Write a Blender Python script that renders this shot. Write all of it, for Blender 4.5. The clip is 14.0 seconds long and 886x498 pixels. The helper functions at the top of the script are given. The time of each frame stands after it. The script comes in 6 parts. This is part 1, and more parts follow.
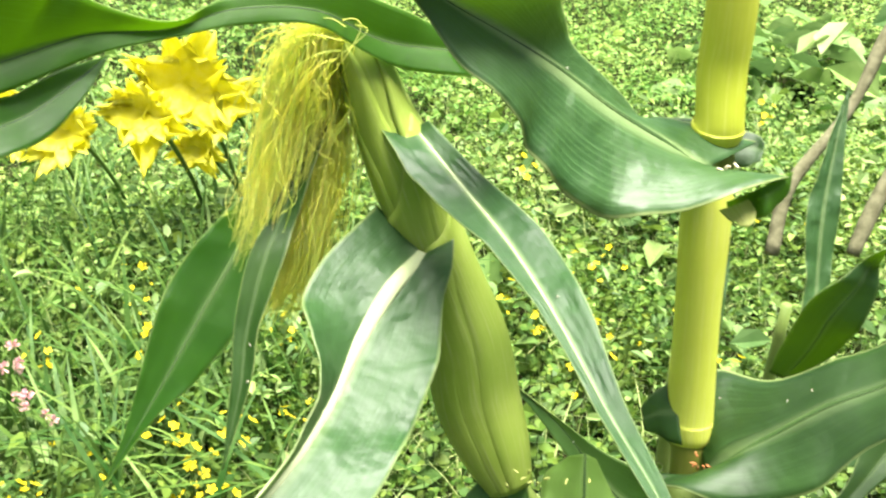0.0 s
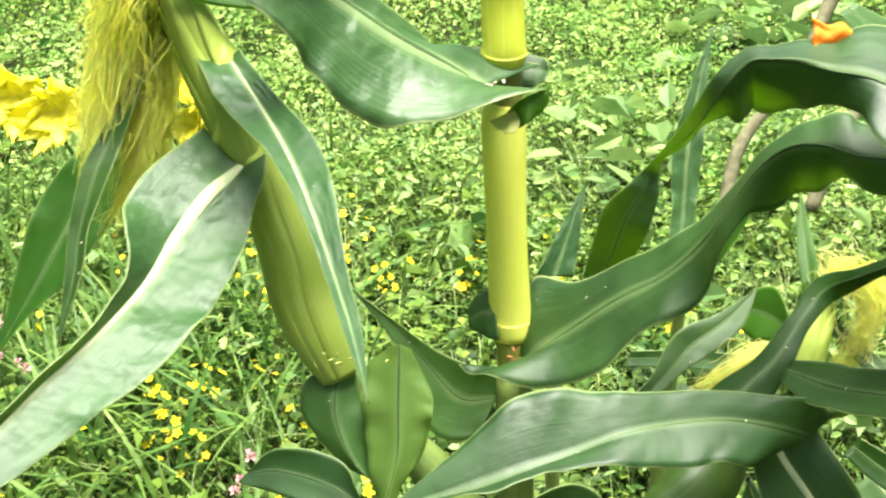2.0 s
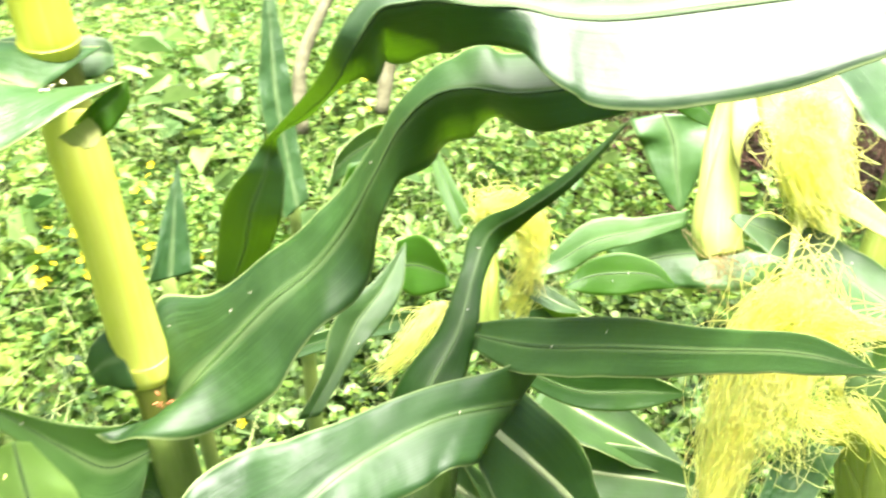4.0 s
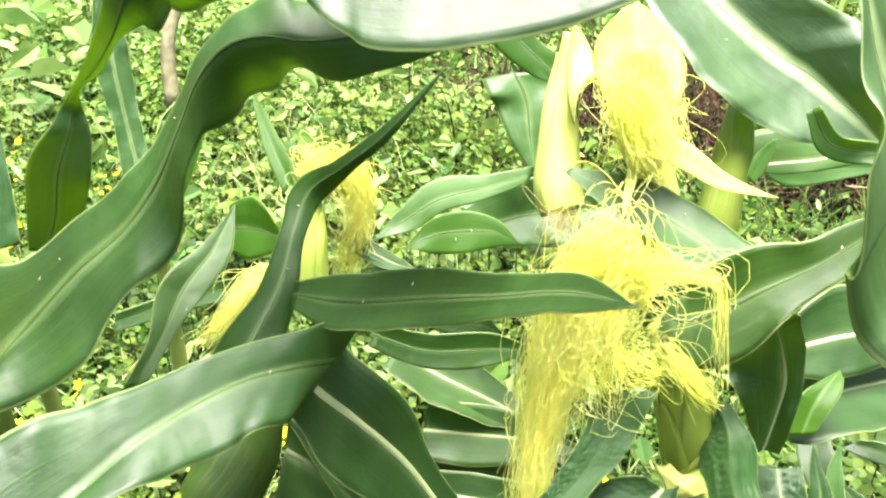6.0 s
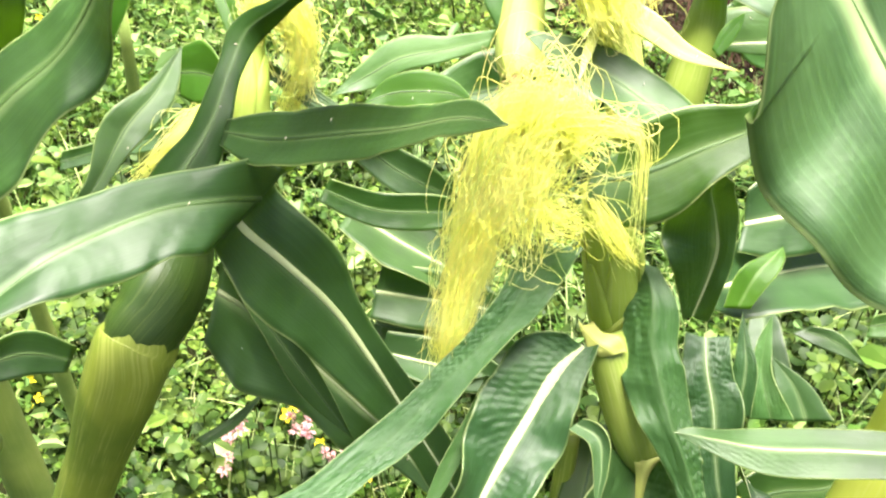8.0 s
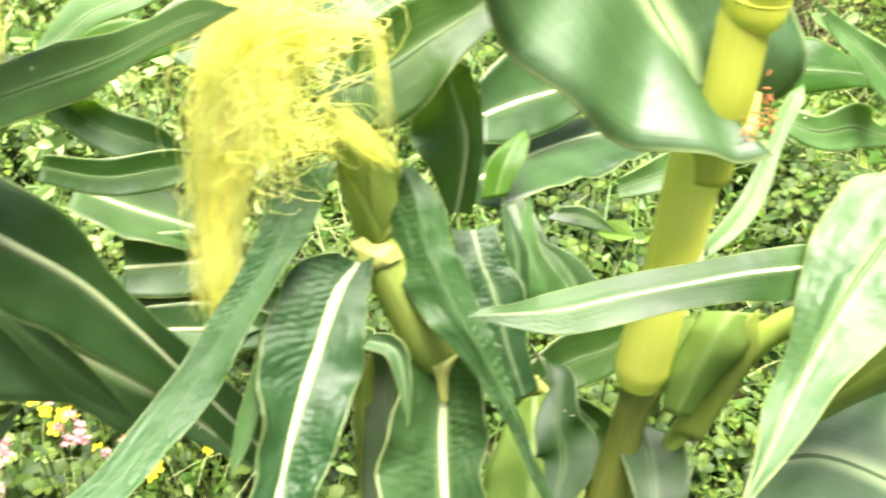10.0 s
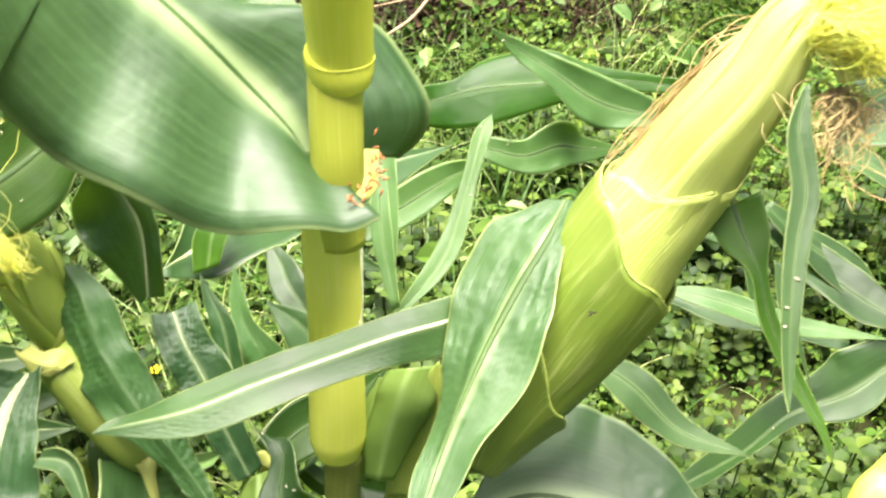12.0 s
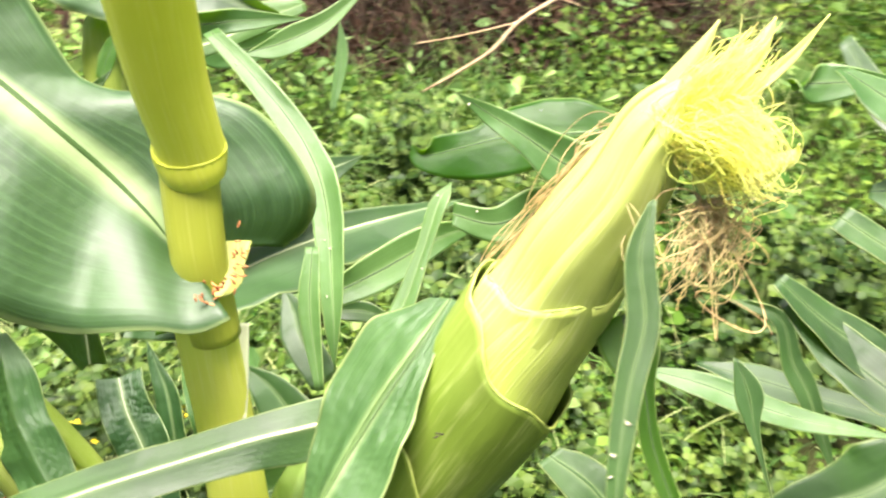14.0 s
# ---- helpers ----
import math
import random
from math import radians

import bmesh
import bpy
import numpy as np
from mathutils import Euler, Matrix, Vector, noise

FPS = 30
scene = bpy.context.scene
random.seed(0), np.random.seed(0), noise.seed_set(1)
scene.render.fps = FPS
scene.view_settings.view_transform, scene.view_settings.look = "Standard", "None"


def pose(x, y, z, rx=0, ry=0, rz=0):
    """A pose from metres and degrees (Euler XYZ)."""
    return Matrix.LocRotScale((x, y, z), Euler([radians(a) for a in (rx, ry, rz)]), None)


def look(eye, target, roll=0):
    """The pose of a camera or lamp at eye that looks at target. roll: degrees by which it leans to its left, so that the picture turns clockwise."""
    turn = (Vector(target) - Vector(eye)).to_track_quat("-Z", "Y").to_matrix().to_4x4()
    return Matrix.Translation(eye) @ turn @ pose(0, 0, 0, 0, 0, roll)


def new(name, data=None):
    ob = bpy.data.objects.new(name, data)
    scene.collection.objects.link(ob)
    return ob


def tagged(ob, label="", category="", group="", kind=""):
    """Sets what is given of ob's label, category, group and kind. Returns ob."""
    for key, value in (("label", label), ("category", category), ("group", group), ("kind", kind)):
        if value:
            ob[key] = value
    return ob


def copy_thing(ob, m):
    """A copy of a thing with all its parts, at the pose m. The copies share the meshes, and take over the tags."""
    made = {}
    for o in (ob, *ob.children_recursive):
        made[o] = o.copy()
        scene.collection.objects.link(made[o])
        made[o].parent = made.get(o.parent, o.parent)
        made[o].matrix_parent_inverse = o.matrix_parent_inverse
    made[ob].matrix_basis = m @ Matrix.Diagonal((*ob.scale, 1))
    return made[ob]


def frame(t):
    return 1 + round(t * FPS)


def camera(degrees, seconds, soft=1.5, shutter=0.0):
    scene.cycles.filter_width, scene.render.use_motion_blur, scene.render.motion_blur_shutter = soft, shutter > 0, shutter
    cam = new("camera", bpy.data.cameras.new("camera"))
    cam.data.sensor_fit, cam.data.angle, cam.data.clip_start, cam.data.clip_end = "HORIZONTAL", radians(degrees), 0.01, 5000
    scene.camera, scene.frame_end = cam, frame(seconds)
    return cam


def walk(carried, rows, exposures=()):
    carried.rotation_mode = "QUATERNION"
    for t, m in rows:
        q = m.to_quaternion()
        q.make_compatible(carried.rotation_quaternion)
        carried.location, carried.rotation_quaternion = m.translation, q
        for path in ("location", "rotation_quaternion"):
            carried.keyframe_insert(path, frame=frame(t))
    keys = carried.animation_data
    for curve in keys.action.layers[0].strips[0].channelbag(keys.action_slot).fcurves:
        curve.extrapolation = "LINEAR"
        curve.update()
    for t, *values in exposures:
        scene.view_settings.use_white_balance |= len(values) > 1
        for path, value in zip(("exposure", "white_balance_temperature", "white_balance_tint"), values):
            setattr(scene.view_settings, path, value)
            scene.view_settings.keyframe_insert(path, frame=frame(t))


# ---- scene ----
cam = camera(46.9, 14.0, soft=2.2, shutter=0.5)
PATH = [
    (0, (0.016, 0.006, 0.977), (-0.049, 1.766, 0.031), 0.8),
    (0.5, (0.034, -0.001, 0.973), (0.002, 1.75, 0.009), 1.1),
    (1, (0.072, -0.019, 0.974), (-0.037, 1.728, 0.007), 0.2),
    (1.5, (0.116, -0.045, 0.972), (-0.038, 1.692, -0.008), -0.9),
    (2, (0.143, -0.07, 0.973), (-0.01, 1.676, 0.009), -1.7),
    (2.5, (0.161, -0.07, 0.968), (0.094, 1.656, -0.041), -1.8),
    (3, (0.144, -0.029, 0.962), (0.301, 1.656, -0.104), -1.7),
    (3.5, (0.13, 0.007, 0.962), (0.544, 1.623, -0.141), -2.1),
    (4, (0.127, 0.038, 0.96), (0.756, 1.566, -0.166), -2.1),
    (4.2, (0.133, 0.048, 0.958), (0.822, 1.543, -0.179), -1.8),
    (6.3, (0.17, 0.02, 0.941), (0.946, 1.435, -0.251), 0.0),
    (6.5, (0.174, 0.021, 0.936), (0.934, 1.418, -0.285), 0.3),
    (7, (0.19, 0.005, 0.936), (0.899, 1.378, -0.333), 1.1),
    (7.2, (0.196, -0.007, 0.935), (0.881, 1.371, -0.351), 2.0),
    (9.3, (0.170, 0.007, 0.914), (1.057, 1.163, -0.455), 3.0),
    (9.5, (0.162, 0.012, 0.911), (1.118, 1.120, -0.448), 3.4),
    (10, (0.190, 0.001, 0.902), (1.152, 0.890, -0.330), 3.1),
    (10.5, (0.227, -0.022, 0.906), (1.331, 0.939, -0.449), 2.3),
    (11, (0.242, -0.035, 0.909), (1.386, 0.885, -0.444), 1.7),
    (11.5, (0.262, -0.049, 0.903), (1.429, 0.821, -0.463), 0.7),
    (12, (0.278, -0.058, 0.911), (1.473, 0.803, -0.437), -0.7),
    (12.5, (0.291, -0.065, 0.922), (1.518, 0.777, -0.414), -1.6),
    (13, (0.296, -0.071, 0.928), (1.539, 0.772, -0.394), -2.2),
    (13.5, (0.311, -0.079, 0.927), (1.523, 0.812, -0.395), -3.4),
    (14, (0.373, -0.111, 0.913), (1.383, 1.000, -0.412), -7.0),
]
EXPOSURES = [(0, 2.22, 6400, 12), (2.5, 2.22, 6400, 12), (3, 2.5, 6350, 16), (3.5, 2.95, 6350, 16), (4, 2.98, 6350, 16), (6.5, 2.65, 6400, 18), (7, 2.76, 6400, 18), (9.5, 2.78, 6500, 22), (10, 2.88, 6500, 22), (11, 2.64, 6500, 22), (12.5, 2.52, 6500, 22), (14, 2.53, 6500, 22)]
walk(cam, [(t, look(eye, target, roll)) for t, eye, target, roll in PATH], EXPOSURES)

# light: bright hazy sky, soft high sun
world = bpy.data.worlds.new("sky")
world.use_nodes = True
scene.world = world
_wn = world.node_tree.nodes
_sky = _wn.new("ShaderNodeTexSky")
_sky.sky_type = "NISHITA"
_sky.sun_disc = False
_sky.sun_elevation = radians(84)
_sky.sun_rotation = radians(79)
_sky.dust_density = 6.0
_sky.air_density = 0.6
_sky.ozone_density = 0.3
world.node_tree.links.new(_sky.outputs[0], _wn["Background"].inputs[0])
_wn["Background"].inputs[1].default_value = 0.046
_sun = bpy.data.lights.new("sun", "SUN")
_sun.energy = 4.4
_sun.angle = radians(38)
_sun.color = (1.0, 0.96, 0.86)
sun = new("sun", _sun)
sun.matrix_world = look((0.5, 0.1, 5), (0, 0, 0))


# ---- materials ----
class Mat:
    def __init__(self, name):
        self.m = bpy.data.materials.new(name)
        self.m.use_nodes = True
        self.t = self.m.node_tree
        self.p = self.t.nodes["Principled BSDF"]
        self.out = self.t.nodes["Material Output"]

    def n(self, kind, **kw):
        node = self.t.nodes.new(kind)
        for k, v in kw.items():
            node.inputs[k.replace("_", " ")].default_value = v
        return node

    def l(self, a, b):
        self.t.links.new(a, b)

    def maths(self, op, a, b=None, c=None):
        node = self.t.nodes.new("ShaderNodeMath")
        node.operation = op
        for i, v in enumerate((a, b, c)):
            if v is None:
                continue
            if isinstance(v, (int, float)):
                node.inputs[i].default_value = v
            else:
                self.l(v, node.inputs[i])
        return node.outputs[0]

    def mix(self, f, a, b, kind="MIX"):
        node = self.t.nodes.new("ShaderNodeMix")
        node.data_type = "RGBA"
        node.blend_type = kind
        for sock, v in ((node.inputs[0], f), (node.inputs[6], a), (node.inputs[7], b)):
            if isinstance(v, (int, float)):
                sock.default_value = v
            elif isinstance(v, tuple):
                sock.default_value = (*v, 1)
            else:
                self.l(v, sock)
        return node.outputs[2]

    def noise(self, vec, scale, detail=3.0, rough=0.55):
        node = self.n("ShaderNodeTexNoise", Scale=scale, Detail=detail, Roughness=rough)
        if vec is not None:
            self.l(vec, node.inputs["Vector"])
        return node.outputs[0]

    def ramp(self, fac, lo, hi):
        node = self.t.nodes.new("ShaderNodeMapRange")
        node.interpolation_type = "SMOOTHSTEP"
        self.l(fac, node.inputs[0])
        node.inputs[1].default_value, node.inputs[2].default_value = lo, hi
        return node.outputs[0]

    def bump(self, height, strength, distance):
        node = self.n("ShaderNodeBump", Strength=strength, Distance=distance)
        self.l(height, node.inputs["Height"])
        self.l(node.outputs[0], self.p.inputs["Normal"])
        return node.outputs[0]

    def thin(self, colour, amount):
        """Lets light through: a translucent share beside the glossy surface."""
        tr = self.n("ShaderNodeBsdfTranslucent")
        if isinstance(colour, tuple):
            tr.inputs[0].default_value = (*colour, 1)
        else:
            self.l(colour, tr.inputs[0])
        mx = self.n("ShaderNodeMixShader", Fac=amount)
        self.l(self.p.outputs[0], mx.inputs[1])
        self.l(tr.outputs[0], mx.inputs[2])
        self.l(mx.outputs[0], self.out.inputs[0])


def leaf_material(name, dark, light, glow_colour, through_light, blister=0.0, rough=0.4, band=0.5, spec=0.5, lined=0.22, edge=0.4):
    """One face of a maize blade: fine parallel veins, pale thin margin, blotches, soft waxy gloss."""
    k = Mat(name)
    uv = k.n("ShaderNodeTexCoord")
    sep = k.n("ShaderNodeSeparateXYZ")
    k.l(uv.outputs["UV"], sep.inputs[0])
    u = sep.outputs[0]
    stretch = k.n("ShaderNodeMapping")
    stretch.inputs["Scale"].default_value = (46, 1.2, 1)
    k.l(uv.outputs["UV"], stretch.inputs[0])
    streak = k.noise(stretch.outputs[0], 1.0, 4.0)
    fine = k.n("ShaderNodeMapping")
    fine.inputs["Scale"].default_value = (150, 0.9, 1)
    k.l(uv.outputs["UV"], fine.inputs[0])
    veins = k.noise(fine.outputs[0], 1.0, 2.0)
    patch = k.noise(uv.outputs["Object"], 17.0, 4.0)
    info = k.n("ShaderNodeObjectInfo")
    col = k.mix(k.ramp(patch, 0.3, 0.72), dark, light)
    pale = tuple(min(1, c * 1.8 + 0.02) for c in light)
    col = k.mix(k.maths("MULTIPLY", k.ramp(streak, 0.48, 0.75), 0.3), col, pale)
    col = k.mix(k.maths("MULTIPLY", k.ramp(veins, 0.5, 0.75), 0.28), col, pale)
    lines = k.maths("SINE", k.maths("ADD", k.maths("MULTIPLY", u, 210.0), k.maths("MULTIPLY", streak, 5.0)))
    col = k.mix(k.maths("MULTIPLY", k.ramp(lines, 0.8, 1.0), lined), col, pale)
    off = k.maths("ABSOLUTE", k.maths("SUBTRACT", u, 0.5))
    col = k.mix(k.maths("MULTIPLY", k.ramp(off, 0.478, 0.498), edge), col, (0.45, 0.55, 0.2))
    col = k.mix(k.maths("MULTIPLY", k.ramp(off, 0.10, 0.015), band), col, (0.34, 0.46, 0.2))
    bright = k.n("ShaderNodeHueSaturation")
    k.l(k.maths("ADD", k.maths("MULTIPLY", info.outputs["Random"], 0.4), 0.8), bright.inputs["Value"])
    k.l(k.maths("ADD", k.maths("MULTIPLY", info.outputs["Random"], -0.02), 0.51), bright.inputs["Hue"])
    k.l(col, bright.inputs["Color"])
    col = bright.outputs[0]
    k.l(col, k.p.inputs["Base Color"])
    k.l(k.maths("ADD", k.maths("MULTIPLY", patch, 0.3), rough - 0.12), k.p.inputs["Roughness"])
    k.p.inputs["Specular IOR Level"].default_value = spec
    swell = k.noise(uv.outputs["Object"], 48.0, 2.0)
    height = k.maths("ADD", k.maths("MULTIPLY", veins, 0.35), k.maths("MULTIPLY", streak, 0.5))
    height = k.maths("ADD", height, k.maths("ADD", k.maths("MULTIPLY", swell, 4.0), k.maths("MULTIPLY", k.noise(uv.outputs["Object"], 190.0, 2.0), 0.9)))
    height = k.maths("ADD", height, k.maths("MULTIPLY", k.noise(uv.outputs["Object"], 15.0, 2.0), 11.0))
    if blister:
        cell = k.n("ShaderNodeMapping")
        cell.inputs["Scale"].default_value = (9, 9, 1)
        k.l(uv.outputs["UV"], cell.inputs[0])
        quilt = k.n("ShaderNodeTexVoronoi", Scale=1.0)
        quilt.feature = "SMOOTH_F1"
        k.l(cell.outputs[0], quilt.inputs["Vector"])
        where = k.ramp(k.noise(uv.outputs["Object"], 30.0, 1.0), 0.42, 0.6)
        height = k.maths("ADD", height, k.maths("MULTIPLY", k.maths("MULTIPLY", quilt.outputs["Distance"], where), blister))
    k.bump(height, 0.5 if blister else 0.28, 0.001)
    k.thin(glow_colour, through_light)
    return k.m


def stem_material(name, low, high, streaks, glow=0.12, rough=0.42, lines=120.0):
    """Stalk or husk: long fibres along the length, blotches, a waxy bloom."""
    k = Mat(name)
    uv = k.n("ShaderNodeTexCoord")
    stretch = k.n("ShaderNodeMapping")
    stretch.inputs["Scale"].default_value = (lines, 2.5, 1)
    k.l(uv.outputs["UV"], stretch.inputs[0])
    fibre = k.noise(stretch.outputs[0], 1.0, 4.0)
    patch = k.noise(uv.outputs["Object"], 14.0, 4.0)
    col = k.mix(k.ramp(patch, 0.32, 0.7), low, high)
    col = k.mix(k.maths("MULTIPLY", k.ramp(fibre, 0.5, 0.72), 0.55), col, streaks)
    k.l(col, k.p.inputs["Base Color"])
    k.l(k.maths("ADD", k.maths("MULTIPLY", fibre, 0.3), rough - 0.12), k.p.inputs["Roughness"])
    k.p.inputs["Specular IOR Level"].default_value = 0.45
    k.bump(fibre, 0.35, 0.0012)
    k.thin(col, glow)
    return k.m


def plain_material(name, a, b, scale=40.0, rough=0.7, glow=0.0, bump=0.3, vary=0.7, spec=0.2):
    k = Mat(name)
    co = k.n("ShaderNodeTexCoord")
    info = k.n("ShaderNodeNewGeometry")
    f = k.noise(co.outputs["Object"], scale, 4.0)
    col = k.mix(k.ramp(f, 0.3, 0.7), a, b)
    tint = k.n("ShaderNodeHueSaturation")
    k.l(k.maths("ADD", k.maths("MULTIPLY", info.outputs["Random Per Island"], vary), 1 - vary / 2), tint.inputs["Value"])
    k.l(k.maths("ADD", k.maths("MULTIPLY", info.outputs["Random Per Island"], -0.045), 0.52), tint.inputs["Hue"])
    k.l(col, tint.inputs["Color"])
    k.l(tint.outputs[0], k.p.inputs["Base Color"])
    k.p.inputs["Roughness"].default_value = rough
    k.p.inputs["Specular IOR Level"].default_value = spec
    k.bump(f, bump, 0.002)
    if glow:
        k.thin(tint.outputs[0], glow)
    return k.m


LEAF = (leaf_material("maize_leaf_upper", (0.005, 0.024, 0.0015), (0.018, 0.06, 0.006), (0.46, 0.72, 0.06), 0.15, rough=0.5, spec=0.5, band=0.15),
        leaf_material("maize_leaf_under", (0.010, 0.044, 0.002), (0.026, 0.08, 0.005), (0.5, 0.8, 0.04), 0.5, rough=0.45, band=0.1, spec=0.2))
BUMP = (leaf_material("husk_blade_upper", (0.012, 0.046, 0.009), (0.03, 0.08, 0.02), (0.5, 0.75, 0.12), 0.15, 3.0, rough=0.42, band=0.3, spec=0.42, lined=0.3),
        leaf_material("husk_blade_under", (0.026, 0.072, 0.012), (0.058, 0.118, 0.028), (0.5, 0.78, 0.1), 0.42, 3.0, band=0.3, spec=0.25, lined=0.25))
BROAD = (leaf_material("broad_leaf_upper", (0.009, 0.038, 0.005), (0.032, 0.083, 0.018), (0.5, 0.75, 0.12), 0.2, rough=0.52, band=0.6, spec=0.7, lined=0.24, edge=0.3),
         leaf_material("broad_leaf_under", (0.024, 0.074, 0.006), (0.05, 0.12, 0.016), (0.5, 0.8, 0.06), 0.4, band=0.3, spec=0.25, lined=0.3))
PUCKER = (leaf_material("puckered_blade_upper", (0.014, 0.056, 0.009), (0.036, 0.1, 0.022), (0.5, 0.75, 0.1), 0.15, 3.0, rough=0.42, band=0.04, spec=0.4, lined=0.15),
          leaf_material("puckered_blade_under", (0.02, 0.066, 0.009), (0.046, 0.112, 0.022), (0.5, 0.78, 0.1), 0.4, 3.0, band=0.04, spec=0.25, lined=0.15))
# Maize leaf in a darker green with less gloss than LEAF
DARK = (leaf_material("dark_leaf_upper", (0.005, 0.024, 0.0015), (0.016, 0.048, 0.0035), (0.45, 0.7, 0.05), 0.12, band=0.1, spec=0.24),
        leaf_material("dark_leaf_under", (0.008, 0.032, 0.0015), (0.02, 0.055, 0.0025), (0.42, 0.7, 0.03), 0.36, band=0.1, spec=0.18))
FARLEAF = (leaf_material("pale_leaf_upper", (0.018, 0.06, 0.008), (0.048, 0.115, 0.025), (0.5, 0.78, 0.08), 0.2, rough=0.42, spec=0.42, band=0.2),
           leaf_material("pale_leaf_under", (0.02, 0.068, 0.003), (0.05, 0.118, 0.009), (0.48, 0.78, 0.04), 0.4, rough=0.5, spec=0.22, band=0.15))
THINLEAF = (leaf_material("thin_husk_leaf", (0.09, 0.16, 0.03), (0.16, 0.25, 0.06), (0.6, 0.8, 0.18), 0.45, rough=0.4, spec=0.3, band=0.2),) * 2
GLOWLEAF = (leaf_material("backlit_leaf", (0.012, 0.05, 0.002), (0.03, 0.09, 0.005), (0.46, 0.74, 0.05), 0.4, rough=0.42, spec=0.25, band=0.12),) * 2
RIB = stem_material("white_midrib", (0.34, 0.43, 0.19), (0.52, 0.59, 0.33), (0.6, 0.66, 0.4), 0.2, 0.5, 30.0)
GREENRIB = stem_material("green_midrib", (0.025, 0.068, 0.009), (0.06, 0.12, 0.024), (0.11, 0.18, 0.05), 0.2, 0.5, 30.0)
STALK = stem_material("stalk", (0.56, 0.64, 0.05), (0.68, 0.73, 0.08), (0.72, 0.76, 0.16), 0.2, 0.4, 20.0)
LOWSTALK = stem_material("sheathed_stalk", (0.66, 0.74, 0.07), (0.76, 0.82, 0.13), (0.8, 0.85, 0.28), 0.2, 0.45, 40.0)
EARSTALK = stem_material("pale_olive_stalk", (0.2, 0.3, 0.035), (0.34, 0.43, 0.08), (0.46, 0.52, 0.18), 0.2, 0.45, 40.0)
GREENSTALK = stem_material("green_stalk", (0.09, 0.16, 0.015), (0.26, 0.32, 0.04), (0.42, 0.46, 0.12), 0.15, 0.45, 40.0)
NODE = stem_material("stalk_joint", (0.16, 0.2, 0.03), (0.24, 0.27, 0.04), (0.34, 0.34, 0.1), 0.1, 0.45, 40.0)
OLIVE = stem_material("olive_joint", (0.32, 0.37, 0.035), (0.42, 0.47, 0.05), (0.5, 0.53, 0.1), 0.12, 0.4, 30.0)
ORANGE = plain_material("orange_petal", (0.75, 0.22, 0.01), (0.85, 0.36, 0.03), 300.0, 0.6, 0.3)
FLAP = (leaf_material("husk_flap_outer", (0.17, 0.24, 0.03), (0.27, 0.34, 0.06), (0.6, 0.75, 0.2), 0.2, band=0.0, spec=0.3, lined=0.5, edge=0.9),) * 2
HUSK = stem_material("husk", (0.28, 0.42, 0.05), (0.41, 0.53, 0.09), (0.5, 0.56, 0.2), 0.2, 0.45, 70.0)
# Olive husk colour, darkened for the shadow it lies in
SHADEHUSK = stem_material("shaded_olive_husk", (0.12, 0.19, 0.02), (0.2, 0.28, 0.045), (0.3, 0.37, 0.1), 0.15, 0.42, 60.0)
PALEHUSK = stem_material("pale_husk", (0.37, 0.47, 0.08), (0.5, 0.59, 0.14), (0.64, 0.7, 0.32), 0.25, 0.5, 70.0)
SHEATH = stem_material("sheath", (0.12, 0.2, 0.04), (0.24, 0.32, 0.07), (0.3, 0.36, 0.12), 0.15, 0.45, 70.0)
PAPER = stem_material("papery_margin", (0.55, 0.62, 0.36), (0.68, 0.74, 0.48), (0.75, 0.8, 0.6), 0.3, 0.6, 20.0)
COLLAR = stem_material("collar", (0.38, 0.43, 0.08), (0.5, 0.54, 0.15), (0.56, 0.6, 0.22), 0.2, 0.5, 20.0)
DEADLEAF = plain_material("dead_leaf", (0.32, 0.13, 0.05), (0.55, 0.32, 0.16), 60.0, 0.8, 0.15)
DRYBIT = plain_material("dry_anther", (0.3, 0.1, 0.03), (0.55, 0.28, 0.1), 200.0, 0.8)
DARKBIT = plain_material("dark_speck", (0.02, 0.018, 0.012), (0.04, 0.035, 0.02), 200.0, 0.8)
PALEBIT = plain_material("pale_anther", (0.75, 0.68, 0.45), (0.85, 0.8, 0.6), 200.0, 0.7, 0.2)
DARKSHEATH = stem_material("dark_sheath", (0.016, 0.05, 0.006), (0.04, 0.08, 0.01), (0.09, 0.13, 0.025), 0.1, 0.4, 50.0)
SILK = plain_material("silk", (0.92, 0.95, 0.32), (0.95, 0.97, 0.5), 30.0, 0.5, 0.78, 0.0, 0.2)
OLDSILK = plain_material("olive_silk", (0.9, 0.95, 0.24), (0.94, 0.97, 0.4), 30.0, 0.5, 0.78, 0.0, 0.2)
DRYSILK = plain_material("dry_silk", (0.4, 0.3, 0.1), (0.58, 0.48, 0.22), 30.0, 0.6, 0.2, 0.0)
WEED = plain_material("weed", (0.042, 0.11, 0.01), (0.14, 0.24, 0.036), 4.0, 0.6, 0.35, 0.3, 0.6)
CLOVER = plain_material("round_weed", (0.015, 0.042, 0.004), (0.068, 0.125, 0.018), 9.0, 0.55, 0.3, 0.3, 0.9)
# Undergrowth layer: shade between the weeds put into a duller green
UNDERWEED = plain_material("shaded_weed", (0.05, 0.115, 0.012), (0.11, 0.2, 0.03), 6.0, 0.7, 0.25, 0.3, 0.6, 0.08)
# Distant weeds: bright haze is painted in as a paler green
HAZEWEED = plain_material("hazy_far_weed", (0.16, 0.33, 0.055), (0.38, 0.54, 0.16), 3.0, 0.65, 0.35, 0.3, 0.45)
GRASS = plain_material("grass", (0.045, 0.115, 0.016), (0.115, 0.21, 0.045), 20.0, 0.5, 0.3)
PETAL = plain_material("petal", (0.88, 0.88, 0.04), (0.93, 0.93, 0.14), 60.0, 0.6, 0.5, 0.3, 0.3)
